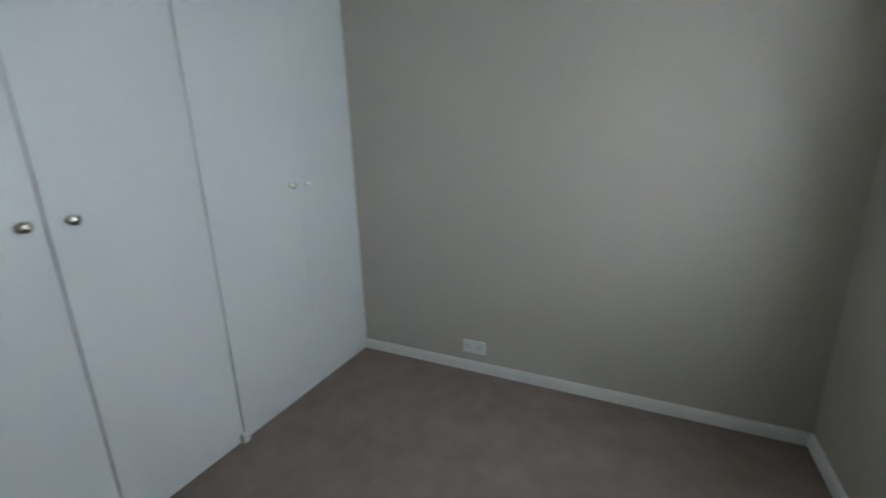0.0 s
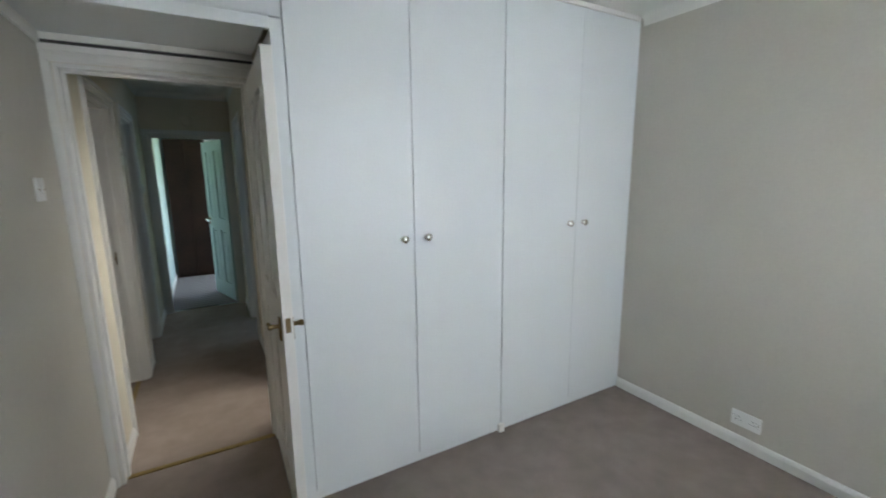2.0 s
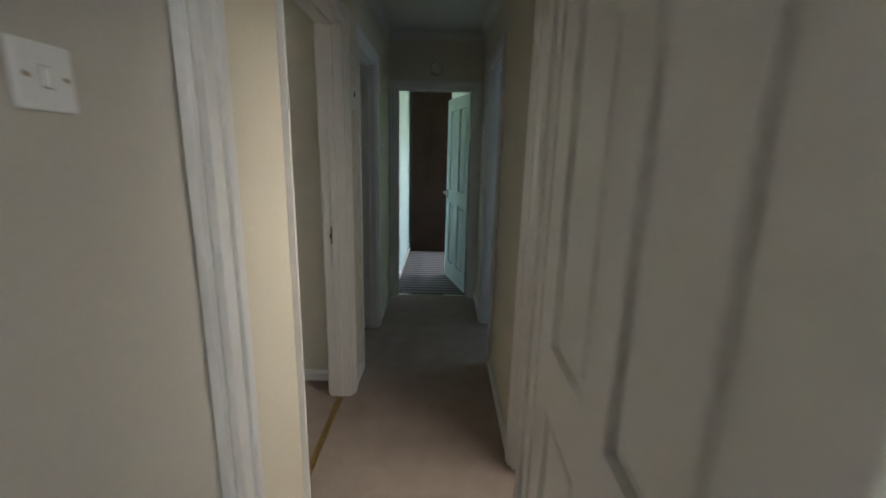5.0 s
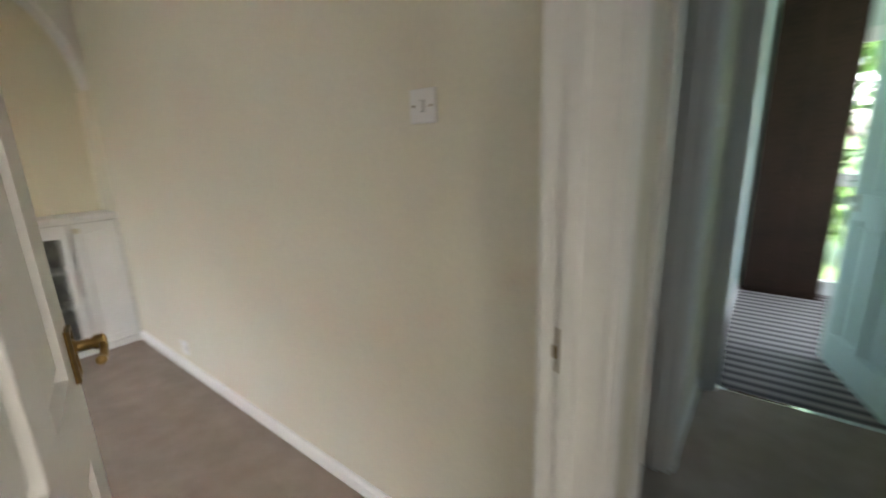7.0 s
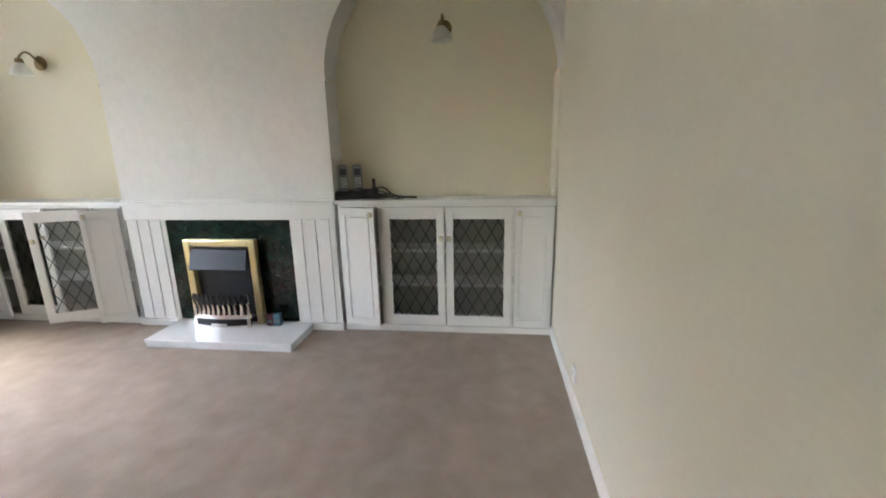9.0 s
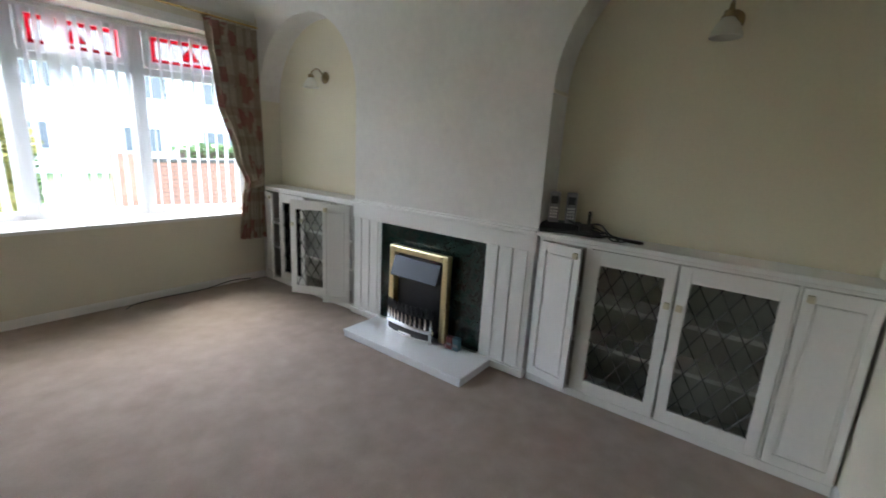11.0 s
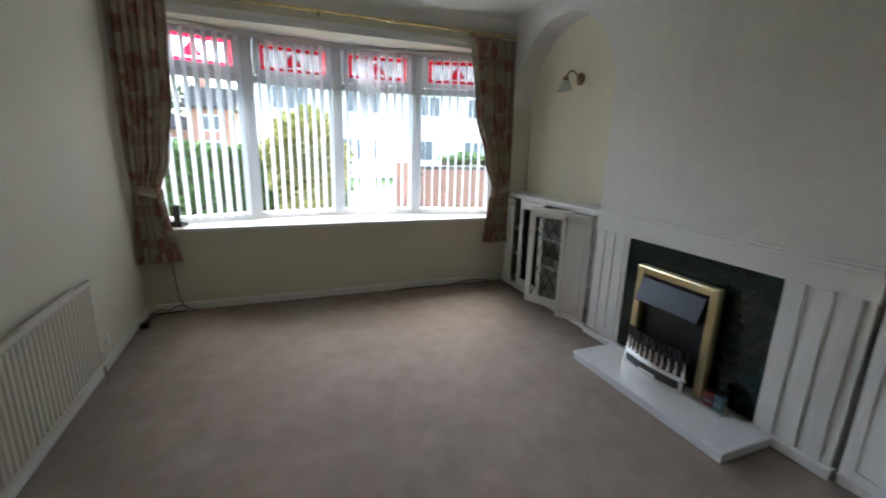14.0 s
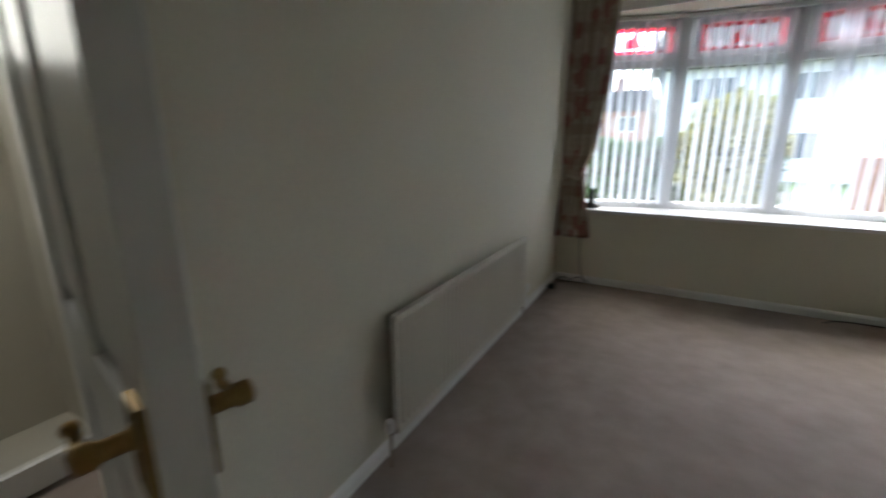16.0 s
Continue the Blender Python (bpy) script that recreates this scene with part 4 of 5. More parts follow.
        add_prism(bm, [(y + a, b) for a, b in out], 0, x - 0.008, x + 0.006)
        post = part("fret_post", bm, M["chrome"], f, "polished waisted fret post")
        bm = bmesh.new()
        add_prism(bm, [(y + a, b) for a, b in ((-0.005, 0.185), (0.007, 0.185), (0.013, 0.2), (0.018, 0.222), (0.010, 0.252), (-0.004, 0.252), (-0.013, 0.224), (-0.008, 0.2))], 0, x - 0.01, x + 0.004)
        part("finial", bm, M["black"], post, "black finial")
        # black shape behind each post, drawn in as its shadow
        bm = bmesh.new()
        add_prism(bm, [(y + a, b) for a, b in ((0.016, 0.1), (0.026, 0.1), (0.028, 0.15), (0.022, 0.19), (0.014, 0.19), (0.02, 0.15))], 0, x - 0.016, x - 0.008)
        part("shadow_bar", bm, M["black"], post, "black bar standing for the shadow behind the fret")
    return f


electric_fire()
for y, mat_, lab, hgt in ((4.69, "red_print", "small red printed box by the fire", 0.085), (4.745, "blue_print", "small blue printed box by the fire", 0.09)):
    b = thing("small_box", lab, "box", (F + 0.09, y, 0.058), group="boxes on the hearth")
    box_part("carton", (-0.02, -0.024, 0), (0.02, 0.024, hgt), M[mat_], b, "", 0.002)
    box_part("print_band", (0.02, -0.02, hgt * 0.3), (0.0206, 0.02, hgt * 0.5), M["grey"], b, "pale printed band", 0)


def wall_lamp(y, z, turn, label):
    w = thing("wall_lamp", label, "wall lamp", group="alcove wall lamps", m=pose(NB, y, z, 0, 0, turn))
    bm = bmesh.new()
    add_lathe(bm, [(0.001, 0), (0.05, 0), (0.052, 0.008), (0.035, 0.018), (0.02, 0.03), (0.001, 0.034)], TO_PX)
    part("wall_rose", bm, M["old_brass"], w, "antique brass rose", smooth=True)
    bm = bmesh.new()
    add_tube(bm, [(0.02 + 0.13 * k / 9, 0, 0.06 * math.sin(math.pi * k / 9 * 0.9) + 0.0) for k in range(10)] + [(0.155, 0, 0.0)], 0.007, 8)
    part("arm", bm, M["old_brass"], w, "curved brass arm", smooth=True)
    bm = bmesh.new()
    add_lathe(bm, [(0.004, 0.02), (0.022, 0.015), (0.026, -0.012), (0.024, -0.016)], Matrix.Translation((0.155, 0, -0.01)))
    part("cap", bm, M["old_brass"], w, smooth=True)
    bm = bmesh.new()
    add_lathe(bm, [(0.024, -0.012), (0.03, -0.02), (0.05, -0.045), (0.062, -0.075), (0.066, -0.095), (0.063, -0.095), (0.059, -0.075), (0.047, -0.046), (0.026, -0.022)], Matrix.Translation((0.155, 0, -0.01)), 20)
    part("shade", bm, M["shade"], w, "frosted ribbed glass bell shade", smooth=True)
    return w


wall_lamp(5.965, 2.055, 0, "antique brass wall lamp in the arched alcove")
wall_lamp(2.93, 1.965, 0, "antique brass wall lamp near the window")


def wavy_cable(name, pts, r, label):
    bm = bmesh.new()
    dense = []
    P = [Vector(p) for p in pts]
    P = [P[0]] + P + [P[-1]]
    for i in range(1, len(P) - 2):
        for k in range(6):
            u = k / 6
            a, b, c, d = P[i - 1], P[i], P[i + 1], P[i + 2]
            dense.append(0.5 * ((2 * b) + (c - a) * u + (2 * a - 5 * b + 4 * c - d) * u * u + (3 * b - a - 3 * c + d) * u ** 3))
    dense.append(P[-1])
    add_tube(bm, dense, r, 6)
    return solid(name, bm, M["black"], label, "cable", smooth=True)


def handset_base(name, at, rz, label, slots):
    p = thing(name, label, "telephone", m=pose(*at, 0, 0, rz) @ Matrix.Scale(1.3 if slots > 1 else 1.0, 4))
    bm = bmesh.new()
    add_prism(bm, [(-0.05, 0), (0.06, 0), (0.06, 0.018), (0.0, 0.04), (-0.05, 0.045)], 0, -0.045 * slots, 0.045 * slots)
    part("base", bm, M["black"], p, "black charging base")
    for k in range(slots):
        x = (k - (slots - 1) / 2) * 0.075
        bm = bmesh.new()
        add_box(bm, (x - 0.024, -0.03, 0.03), (x + 0.024, -0.002, 0.18), 0.009, None)
        hs = part("handset", bm, M["grey"] if slots > 1 else M["black"], p, "upright cordless handset")
        box_part("screen", (x - 0.016, -0.002, 0.125), (x + 0.016, -0.0005, 0.16), M["hood"], hs, "dark screen", 0)
        bm = bmesh.new()
        for r_ in range(4):
            for c_ in range(3):
                add_box(bm, (x - 0.016 + c_ * 0.012, -0.002, 0.06 + r_ * 0.014), (x - 0.008 + c_ * 0.012, 0.0, 0.069 + r_ * 0.014))
        part("keypad", bm, M["plastic"], hs, "pale keys")
    return p


handset_base("cordless_telephone", (-3.47, 5.30, 0.955), -70, "black cordless telephones on a charging base", 2)
bm = bmesh.new()
add_box(bm, (-3.52, 5.40, 0.955), (-3.42, 5.52, 0.985), 0.008)
solid("router_box", bm, M["black"], "flat black router on the cabinet top", "router")
bm = bmesh.new()
add_box(bm, (-3.53, 5.44, 0.985), (-3.51, 5.46, 1.09), 0.004)
solid("aerial", bm, M["black"], "short black aerial standing on the router", "aerial")
wavy_cable("phone_cable", [(-3.46, 5.42, 0.99), (-3.42, 5.5, 0.975), (-3.45, 5.56, 0.99), (-3.40, 5.62, 0.962), (-3.42, 5.68, 0.962), (-3.5, 5.66, 0.962), (-3.5, 5.56, 0.965), (-3.42, 5.52, 0.97)], 0.004, "coiled black cable on the cabinet top")
wavy_cable("phone_cable", [(-3.44, 5.44, 1.0), (-3.40, 5.52, 0.99), (-3.44, 5.60, 0.985), (-3.39, 5.66, 0.962), (-3.46, 5.62, 0.975), (-3.40, 5.54, 0.965), (-3.45, 5.48, 0.97)], 0.0045, "looped black lead on the cabinet top")
wavy_cable("phone_cable", [(-3.5, 5.38, 0.985), (-3.47, 5.46, 1.01), (-3.43, 5.55, 1.0), (-3.47, 5.60, 0.97), (-3.44, 5.5, 0.962)], 0.004, "tangled black cable beside the telephones")
wavy_cable("phone_cable", [(-3.44, 5.36, 1.03), (-3.40, 5.44, 1.02), (-3.42, 5.54, 1.035), (-3.38, 5.62, 0.99), (-3.42, 5.74, 0.965), (-3.48, 5.76, 0.962), (-3.49, 5.68, 0.963), (-3.42, 5.60, 0.975), (-3.40, 5.50, 0.985)], 0.0055, "thick looped black lead on the cabinet top")
bm = bmesh.new()
add_box(bm, (-3.46, 5.43, 0.986), (-3.40, 5.50, 1.025), 0.008, None)
solid("power_adaptor", bm, M["black"], "black power adaptor lying on the router", "plug")
handset_base("window_telephone", (-0.39, 2.09, 0.687), 165, "black cordless telephone on the window sill", 1)
wavy_cable("floor_cable", [(-0.36, 2.21, 0.66), (-0.34, 2.225, 0.4), (-0.36, 2.225, 0.12), (-0.4, 2.235, 0.012), (-0.3, 2.26, 0.008), (-0.2, 2.3, 0.008), (-0.17, 2.45, 0.008)], 0.004, "black cable trailing down from the sill")
wavy_cable("floor_cable", [(-0.45, 2.235, 0.01), (-0.36, 2.25, 0.06), (-0.28, 2.24, 0.02), (-0.22, 2.28, 0.05), (-0.16, 2.3, 0.01)], 0.004, "tangled black cable in the corner")
wavy_cable("floor_cable", [(-2.1, 2.33, 0.008), (-2.2, 2.25, 0.01), (-2.45, 2.235, 0.01), (-2.75, 2.24, 0.008), (-3.0, 2.225, 0.03), (-3.2, 2.225, 0.015)], 0.005, "black cable along the skirting under the window")
bm = bmesh.new()
add_box(bm, (-0.2, 2.47, 0.0), (-0.145, 2.54, 0.035), 0.008)
solid("plug_adaptor", bm, M["black"], "black plug adaptor on the carpet by the wall", "plug")


def radiator():
    y0, y1, z0, z1 = 3.365, 4.925, 0.135, 0.64
    xf = -0.205
    r = thing("radiator", "long white ribbed panel radiator on the wall", "radiator", (0, 0, 0))
    bm = bmesh.new()
    n = 38
    prof = []
    for k in range(n):
        a = y0 + 0.02 + (y1 - y0 - 0.04) * k / n
        s = (y1 - y0 - 0.04) / n
        prof += [(xf, a + s * 0.08), (xf, a + s * 0.5), (xf + 0.011, a + s * 0.64), (xf + 0.011, a + s * 0.94)]
    prof = [(xf + 0.004, y0)] + prof + [(xf + 0.004, y1), (xf + 0.03, y1), (xf + 0.03, y0)]
    lo = [bm.verts.new((x, y, z0 + 0.03)) for x, y in prof]
    hi = [bm.verts.new((x, y, z1 - 0.03)) for x, y in prof]
    k = len(prof)
    for i in range(k):
        bm.faces.new((lo[i], lo[(i + 1) % k], hi[(i + 1) % k], hi[i]))
    add_box(bm, (xf, y0, z0), (xf + 0.03, y1, z0 + 0.03), 0.006)
    add_box(bm, (xf, y0, z1 - 0.03), (xf + 0.03, y1, z1), 0.006)
    part("panel", bm, M["radiator"], r, "ribbed steel panel")
    for y in (y0 + 0.3, y1 - 0.3):
        box_part("bracket", (xf + 0.03, y - 0.02, z0 + 0.05), (LX, y + 0.02, z1 - 0.05), M["plastic"], r)
    for y, s in ((y0 - 0.03, 1), (y1 + 0.03, -1)):
        bm = bmesh.new()
        x = xf + 0.02
        add_cyl(bm, (x, y, 0.0), (x, y, z0 + 0.03), 0.008)
        add_cyl(bm, (x, y, z0 + 0.018), (x, y + s * 0.04, z0 + 0.018), 0.011)
        v = part("valve", bm, M["chrome"], r, "chrome valve and pipe", smooth=True)
        bm = bmesh.new()
        add_lathe(bm, [(0.001, 0), (0.016, 0), (0.019, 0.01), (0.017, 0.045), (0.001, 0.05)], Matrix.Translation((x, y, z0 + 0.03)))
        part("valve_cap", bm, M["plastic"], v, "white valve cap", smooth=True)
    return r


radiator()
wall_plate("phone_socket", pose(LX, 3.05, 0.16, 0, 0, -90) @ pose(0, 0, 0, 0, 0, 0), 0.07, 0.07, "small white phone socket above the skirting", "socket", (), True)

# ---- bow window ----
BOW = [(-0.2, 2.02), (-0.9725, 1.79), (-1.745, 1.71), (-2.5175, 1.79), (-3.29, 2.02)]


def bow_board(name, z0, z1, inner, out, mat_, label, category, bevel=0.0):
    bm = bmesh.new()
    pts = [(-0.2 + (0.02 if inner > FRONT else 0), inner)] + [(x, y - out) for x, y in BOW] + [(-3.29 - (0.02 if inner > FRONT else 0), inner)]
    add_prism(bm, pts, 2, z0, z1)
    return solid(name, bm, mat_, label, category, kind="structure")


bow_board("window_sill", 0.66, 0.687, FRONT + 0.03, -0.035, M["gloss"], "deep white painted window sill with chipped front edge", "window sill")
bow_board("wall_bow_apron", -0.3, 0.66, 1.95, 0.06, M["brick"], "brick wall under the bow window outside", "wall")
bow_board("ceiling_bow", 2.27, 2.36, FRONT - 0.25, 0.08, M["ceiling"], "white soffit over the bow window", "ceiling")


def bay(i):
    (xa, ya), (xb, yb) = BOW[i], BOW[i + 1]
    L = math.hypot(xb - xa, yb - ya)
    ang = math.degrees(math.atan2(yb - ya, xb - xa))
    m = pose(xa, ya, 0, 0, 0, ang)
    # local x along the bay, local -y into the room
    win = thing("window_%d" % (i + 1), "white plastic bow window bay with a red stained fanlight", "window", group="bow window bays", kind="structure", m=m)
    z0, z1, d = 0.687, 2.27, 0.035
    bm = bmesh.new()
    add_box(bm, (0.0, -d, z0), (0.05, d, z1), 0.004)
    add_box(bm, (L - 0.05, -d, z0), (L, d, z1), 0.004)
    add_box(bm, (0.05, -d, z0), (L - 0.05, d, z0 + 0.06), 0.004)
    add_box(bm, (0.05, -d, 1.875), (L - 0.05, d, 1.935), 0.004)
    add_box(bm, (0.05, -d, 2.235), (L - 0.05, d, z1), 0.004)
    part("window_frame", bm, M["upvc"], win)
    # opening fanlight sash
    bm = bmesh.new()
    a, b, c, e = 0.055, L - 0.055, 1.94, 2.23
    for lo, hi in (((a, c), (a + 0.06, e)), ((b - 0.06, c), (b, e)), ((a + 0.06, c), (b - 0.06, c + 0.05)), ((a + 0.06, e - 0.035), (b - 0.06, e))):
        add_box(bm, (lo[0], -d - 0.012, lo[1]), (hi[0], d - 0.01, hi[1]), 0.005)
    sash = part("sash", bm, M["upvc"], win, "hinged fanlight sash")
    bm = bmesh.new()
    add_box(bm, (0.05, -0.003, z0 + 0.06), (L - 0.05, 0.003, 1.875))
    part("pane", bm, M["glass"], win, "clear glass").visible_shadow = False
    g0, g1, h0, h1 = a + 0.06, b - 0.06, c + 0.05, e - 0.035
    bm = bmesh.new()
    add_box(bm, (g0, -0.003, h0), (g1, 0.003, h1))
    part("pane", bm, M["glass"], sash, "clear glass").visible_shadow = False
    bm = bmesh.new()
    bw = 0.03
    for lo, hi in (((g0, h0), (g1, h0 + bw)), ((g0, h1 - bw), (g1, h1)), ((g0, h0 + bw), (g0 + bw, h1 - bw)), ((g1 - bw, h0 + bw), (g1, h1 - bw))):
        add_box(bm, (lo[0], -0.006, lo[1]), (hi[0], -0.004, hi[1]))
    part("red_border", bm, M["red_glass"], sash, "red stained glass border").visible_shadow = False
    bm = bmesh.new()
    cx, cz = (g0 + g1) / 2, (h0 + h1) / 2
    tulip = [(-0.075, -0.05), (-0.02, -0.058), (0.03, -0.05), (0.075, -0.045), (0.05, -0.012), (0.035, 0.02), (0.02, 0.03), (0.0, 0.062), (-0.02, 0.035), (-0.035, 0.015), (-0.05, -0.01)]
    add_prism(bm, [(cx + x, cz + z) for x, z in tulip], 1, -0.006, -0.004)
    part("red_flower", bm, M["red_glass"], sash, "red stained glass flower").visible_shadow = False
    bm = bmesh.new()
    for p, q in zip(tulip, tulip[1:] + tulip[:1]):
        add_tube(bm, [(cx + p[0], -0.007, cz + p[1]), (cx + q[0], -0.007, cz + q[1])], 0.002, 4)
    part("lead_line", bm, M["lead"], sash)
    # vertical blind hung inside the bay
    bl = thing("vertical_blind", "white vertical blind with slats turned open", "blind", group="vertical blinds", m=m @ pose(0, -0.1, 0))
    box_part("headrail", (0.01, -0.02, 2.235), (L - 0.01, 0.02, 2.262), M["plastic"], bl, "white headrail")
    rnd = random.Random(i)
    n = 9
    for k in range(n):
        turn = (-73, -77, -81, -84)[i] + rnd.uniform(-5, 5)
        if i == 2 and 2 <= k <= 3:
            turn = -40 - 14 * (k - 2)
        bm = bmesh.new()
        add_box(bm, (-0.044, -0.0006, 0.735), (0.044, 0.0006, 2.225))
        bmm = pose(0.05 + (L - 0.1) * (k + 0.5) / n, 0, 0, 0, 0, turn)
        part("slat", bm, M["blind"], bl, "", bmm)
    bm = bmesh.new()
    add_tube(bm, [(0.03, 0.0, 0.742), (L - 0.03, 0.0, 0.742)], 0.0015, 5)
    part("bottom_chain", bm, M["plastic"], bl)


for i in range(4):
    bay(i)
structure("trim_bow_posts", [((x - 0.03, y - 0.04, 0.687), (x + 0.03, y + 0.04, 2.268)) for x, y in BOW[1:4]], M["upvc"], "white plastic posts between the window bays", "window post", 0.006)
structure("trim_window_head", [((-3.36, FRONT, 2.265), (LX - 0.01, FRONT + 0.014, 2.335)), ((-3.36, FRONT + 0.014, 2.30), (LX - 0.01, FRONT + 0.026, 2.335))], M["gloss"], "white moulded board over the window", "trim", 0.004)


def curtain_rail():
    r = thing("curtain_rail", "thin brass curtain rail above the bow window", "curtain rail", (0, 0, 0))
    bm = bmesh.new()
    add_tube(bm, [(-0.14, FRONT + 0.075, 2.385), (-1.7, FRONT + 0.075, 2.39), (-3.345, FRONT + 0.075, 2.385)], 0.009, 10)
    part("rail", bm, M["brass"], r, smooth=True)
    for x in (-0.3, -1.55, -2.9):
        bm = bmesh.new()
        add_box(bm, (x - 0.008, FRONT, 2.37), (x + 0.008, FRONT + 0.08, 2.402), 0.003)
        part("bracket", bm, M["old_brass"], r)


curtain_rail()


def curtain(levels, folds, label, tie):
    """levels: z, wall side x, window side x from top to bottom."""
    c = thing("curtain", label, "curtain", (0, FRONT + 0.075, 0), group="floral curtains")
    bm = bmesh.new()
    uvl = bm.loops.layers.uv.new("cloth")
    nu, nv = 90, 60
    zs = [l[0] for l in levels]
    grid = []
    for j in range(nv + 1):
        z = zs[0] + (zs[-1] - zs[0]) * j / nv
        k = max(i for i in range(len(levels)) if levels[i][0] >= z - 1e-6)
        k = min(k, len(levels) - 2)
        (za, a0, a1), (zb, b0, b1) = levels[k], levels[k + 1]
        u = (za - z) / (za - zb)
        u = u * u * (3 - 2 * u)
        x0, x1 = a0 + (b0 - a0) * u, a1 + (b1 - a1) * u
        row = []
        wide = abs(x1 - x0)
        for i in range(nu + 1):
            s = i / nu
            ph = 2 * math.pi * folds * s + 0.6 * math.sin(z * 2.1)
            amp = 0.032 + 0.05 * max(0, 0.3 - wide)
            y = amp * math.sin(ph) + 0.008 * math.sin(ph * 0.37 + z * 5) + 0.02 * noise.noise((s * 3, z * 2, folds))
            x = x0 + (x1 - x0) * s + 0.008 * math.sin(2 * ph)
            row.append((bm.verts.new((x, max(y, -0.06), z)), (s * 0.95, z)))
        grid.append(row)
    for j in range(nv):
        for i in range(nu):
            q = (grid[j][i], grid[j][i + 1], grid[j + 1][i + 1], grid[j + 1][i])
            f = bm.faces.new([p[0] for p in q])
            for lp, p in zip(f.loops, q):
                lp[uvl].uv = p[1]
    cl = part("cloth", bm, M["curtain"], c, smooth=True)
    md = cl.modifiers.new("thickness", 'SOLIDIFY')
    md.thickness = 0.004
    bm = bmesh.new()
    uvl = bm.loops.layers.uv.new("cloth")
    zt, xa, xb, dz = tie
    n, prev = 24, None
    for i in range(n + 1):
        g = 2 * math.pi * i / n
        x = (xa + xb) / 2 + (abs(xb - xa) / 2 + 0.012) * math.cos(g)
        y = 0.055 * math.sin(g)
        z = zt + dz * math.cos(g)
        cur = (bm.verts.new((x, y, z - 0.035)), bm.verts.new((x, y, z + 0.035)), i / n * 0.5)
        if prev:
            f = bm.faces.new((prev[0], cur[0], cur[1], prev[1]))
            for lp, uv in zip(f.loops, ((prev[2], 0), (cur[2], 0), (cur[2], 0.07), (prev[2], 0.07))):
                lp[uvl].uv = uv
        prev = cur
    tb = part("tieback", bm, M["curtain"], c, "matching cloth tieback", smooth=True)
    tb.modifiers.new("thickness", 'SOLIDIFY').thickness = 0.006


curtain([(2.37, -0.145, -0.50), (1.75, -0.145, -0.475), (1.25, -0.15, -0.42), (1.0, -0.165, -0.335), (0.85, -0.15, -0.36), (0.44, -0.14, -0.42)], 7,
        "floral red and beige curtain held by a tieback", (1.0, -0.165, -0.335, 0.03))
curtain([(2.36, -3.345, -2.87), (1.75, -3.345, -2.95), (1.25, -3.345, -3.07), (0.98, -3.34, -3.17), (0.85, -3.345, -3.13), (0.44, -3.345, -3.10)], 7,
        "floral red and beige curtain gathered beside the cabinet", (0.98, -3.34, -3.17, -0.03))


# ---- end room ----
def brown_cupboard():
    c = thing("tall_cupboard", "very dark brown tall cupboard in the end room", "cupboard", (0.07, 10.17, 0))
    box_part("body", (0, 0.02, 0), (0.52, 0.178, 2.3), M["brown"], c)
    for a, b in ((0.004, 0.258), (0.262, 0.516)):
        d = box_part("door", (a, 0, 0.05), (b, 0.02, 2.28), M["brown"], c, "dark brown slab door", 0.003)


brown_cupboard()


def garden_door():
    g = thing("garden_door", "white glazed door with daylight and greenery behind", "door", (0.53, 10.38, 0), kind="structure")
    bm = bmesh.new()
    for lo, hi in (((0, 0), (0.035, 2.05)), ((0.78, 0), (0.86, 2.05)), ((0.035, 0), (0.78, 0.12)), ((0.035, 0.9), (0.78, 1.0)), ((0.035, 1.95), (0.78, 2.05))):
        add_box(bm, (lo[0], 0, lo[1]), (hi[0], 0.045, hi[1]), 0.004)
    part("door_frame", bm, M["upvc"], g)
    for a, b in ((0.12, 0.9), (1.0, 1.95)):
        bm = bmesh.new()
        add_box(bm, (0.035, 0.018, a), (0.78, 0.024, b))
        part("pane", bm, M["glass"], g, "clear glass").visible_shadow = False
    bm = bmesh.new()
    add_tube(bm, [(0.12, -0.03, 0.95), (0.24, -0.03, 0.95)], 0.009)
    part("handle", bm, M["black"], g, "dark lever handle")


garden_door()

# ---- outside ----
GZ = -0.35
bm = bmesh.new()
add_box(bm, (-300, -300, GZ - 0.2), (300, 300, GZ))
solid("ground", bm, M["lawn"], "mown grass round the houses", "ground", kind="structure")
structure("road", [((-60, -12.0, GZ), (60, -6.2, GZ + 0.01))], M["asphalt"], "grey asphalt road beyond the hedge", "road")
structure("pavement", [((-60, -6.2, GZ), (60, -4.6, GZ + 0.1))], M["roof"], "grey paved footway beyond the hedge", "pavement")


def leaf_cloud(pts, size, seed):
    """Small crossed leaves at the given places."""
    rng = np.random.default_rng(seed)
    n = len(pts)
    a = rng.normal(size=(n, 3))
    a /= np.linalg.norm(a, axis=1)[:, None]
    b = np.cross(a, rng.normal(size=(n, 3)))
    b /= np.linalg.norm(b, axis=1)[:, None]
    s = size * rng.uniform(0.6, 1.3, size=(n, 1))
    v = np.stack([pts - a * s, pts + b * s * 0.5, pts + a * s, pts - b * s * 0.5], axis=1).reshape(-1, 3)
    f = np.arange(n * 4).reshape(-1, 4)
    me = bpy.data.meshes.new("leaves")
    me.from_pydata(v.tolist(), [], f.tolist())
    return me


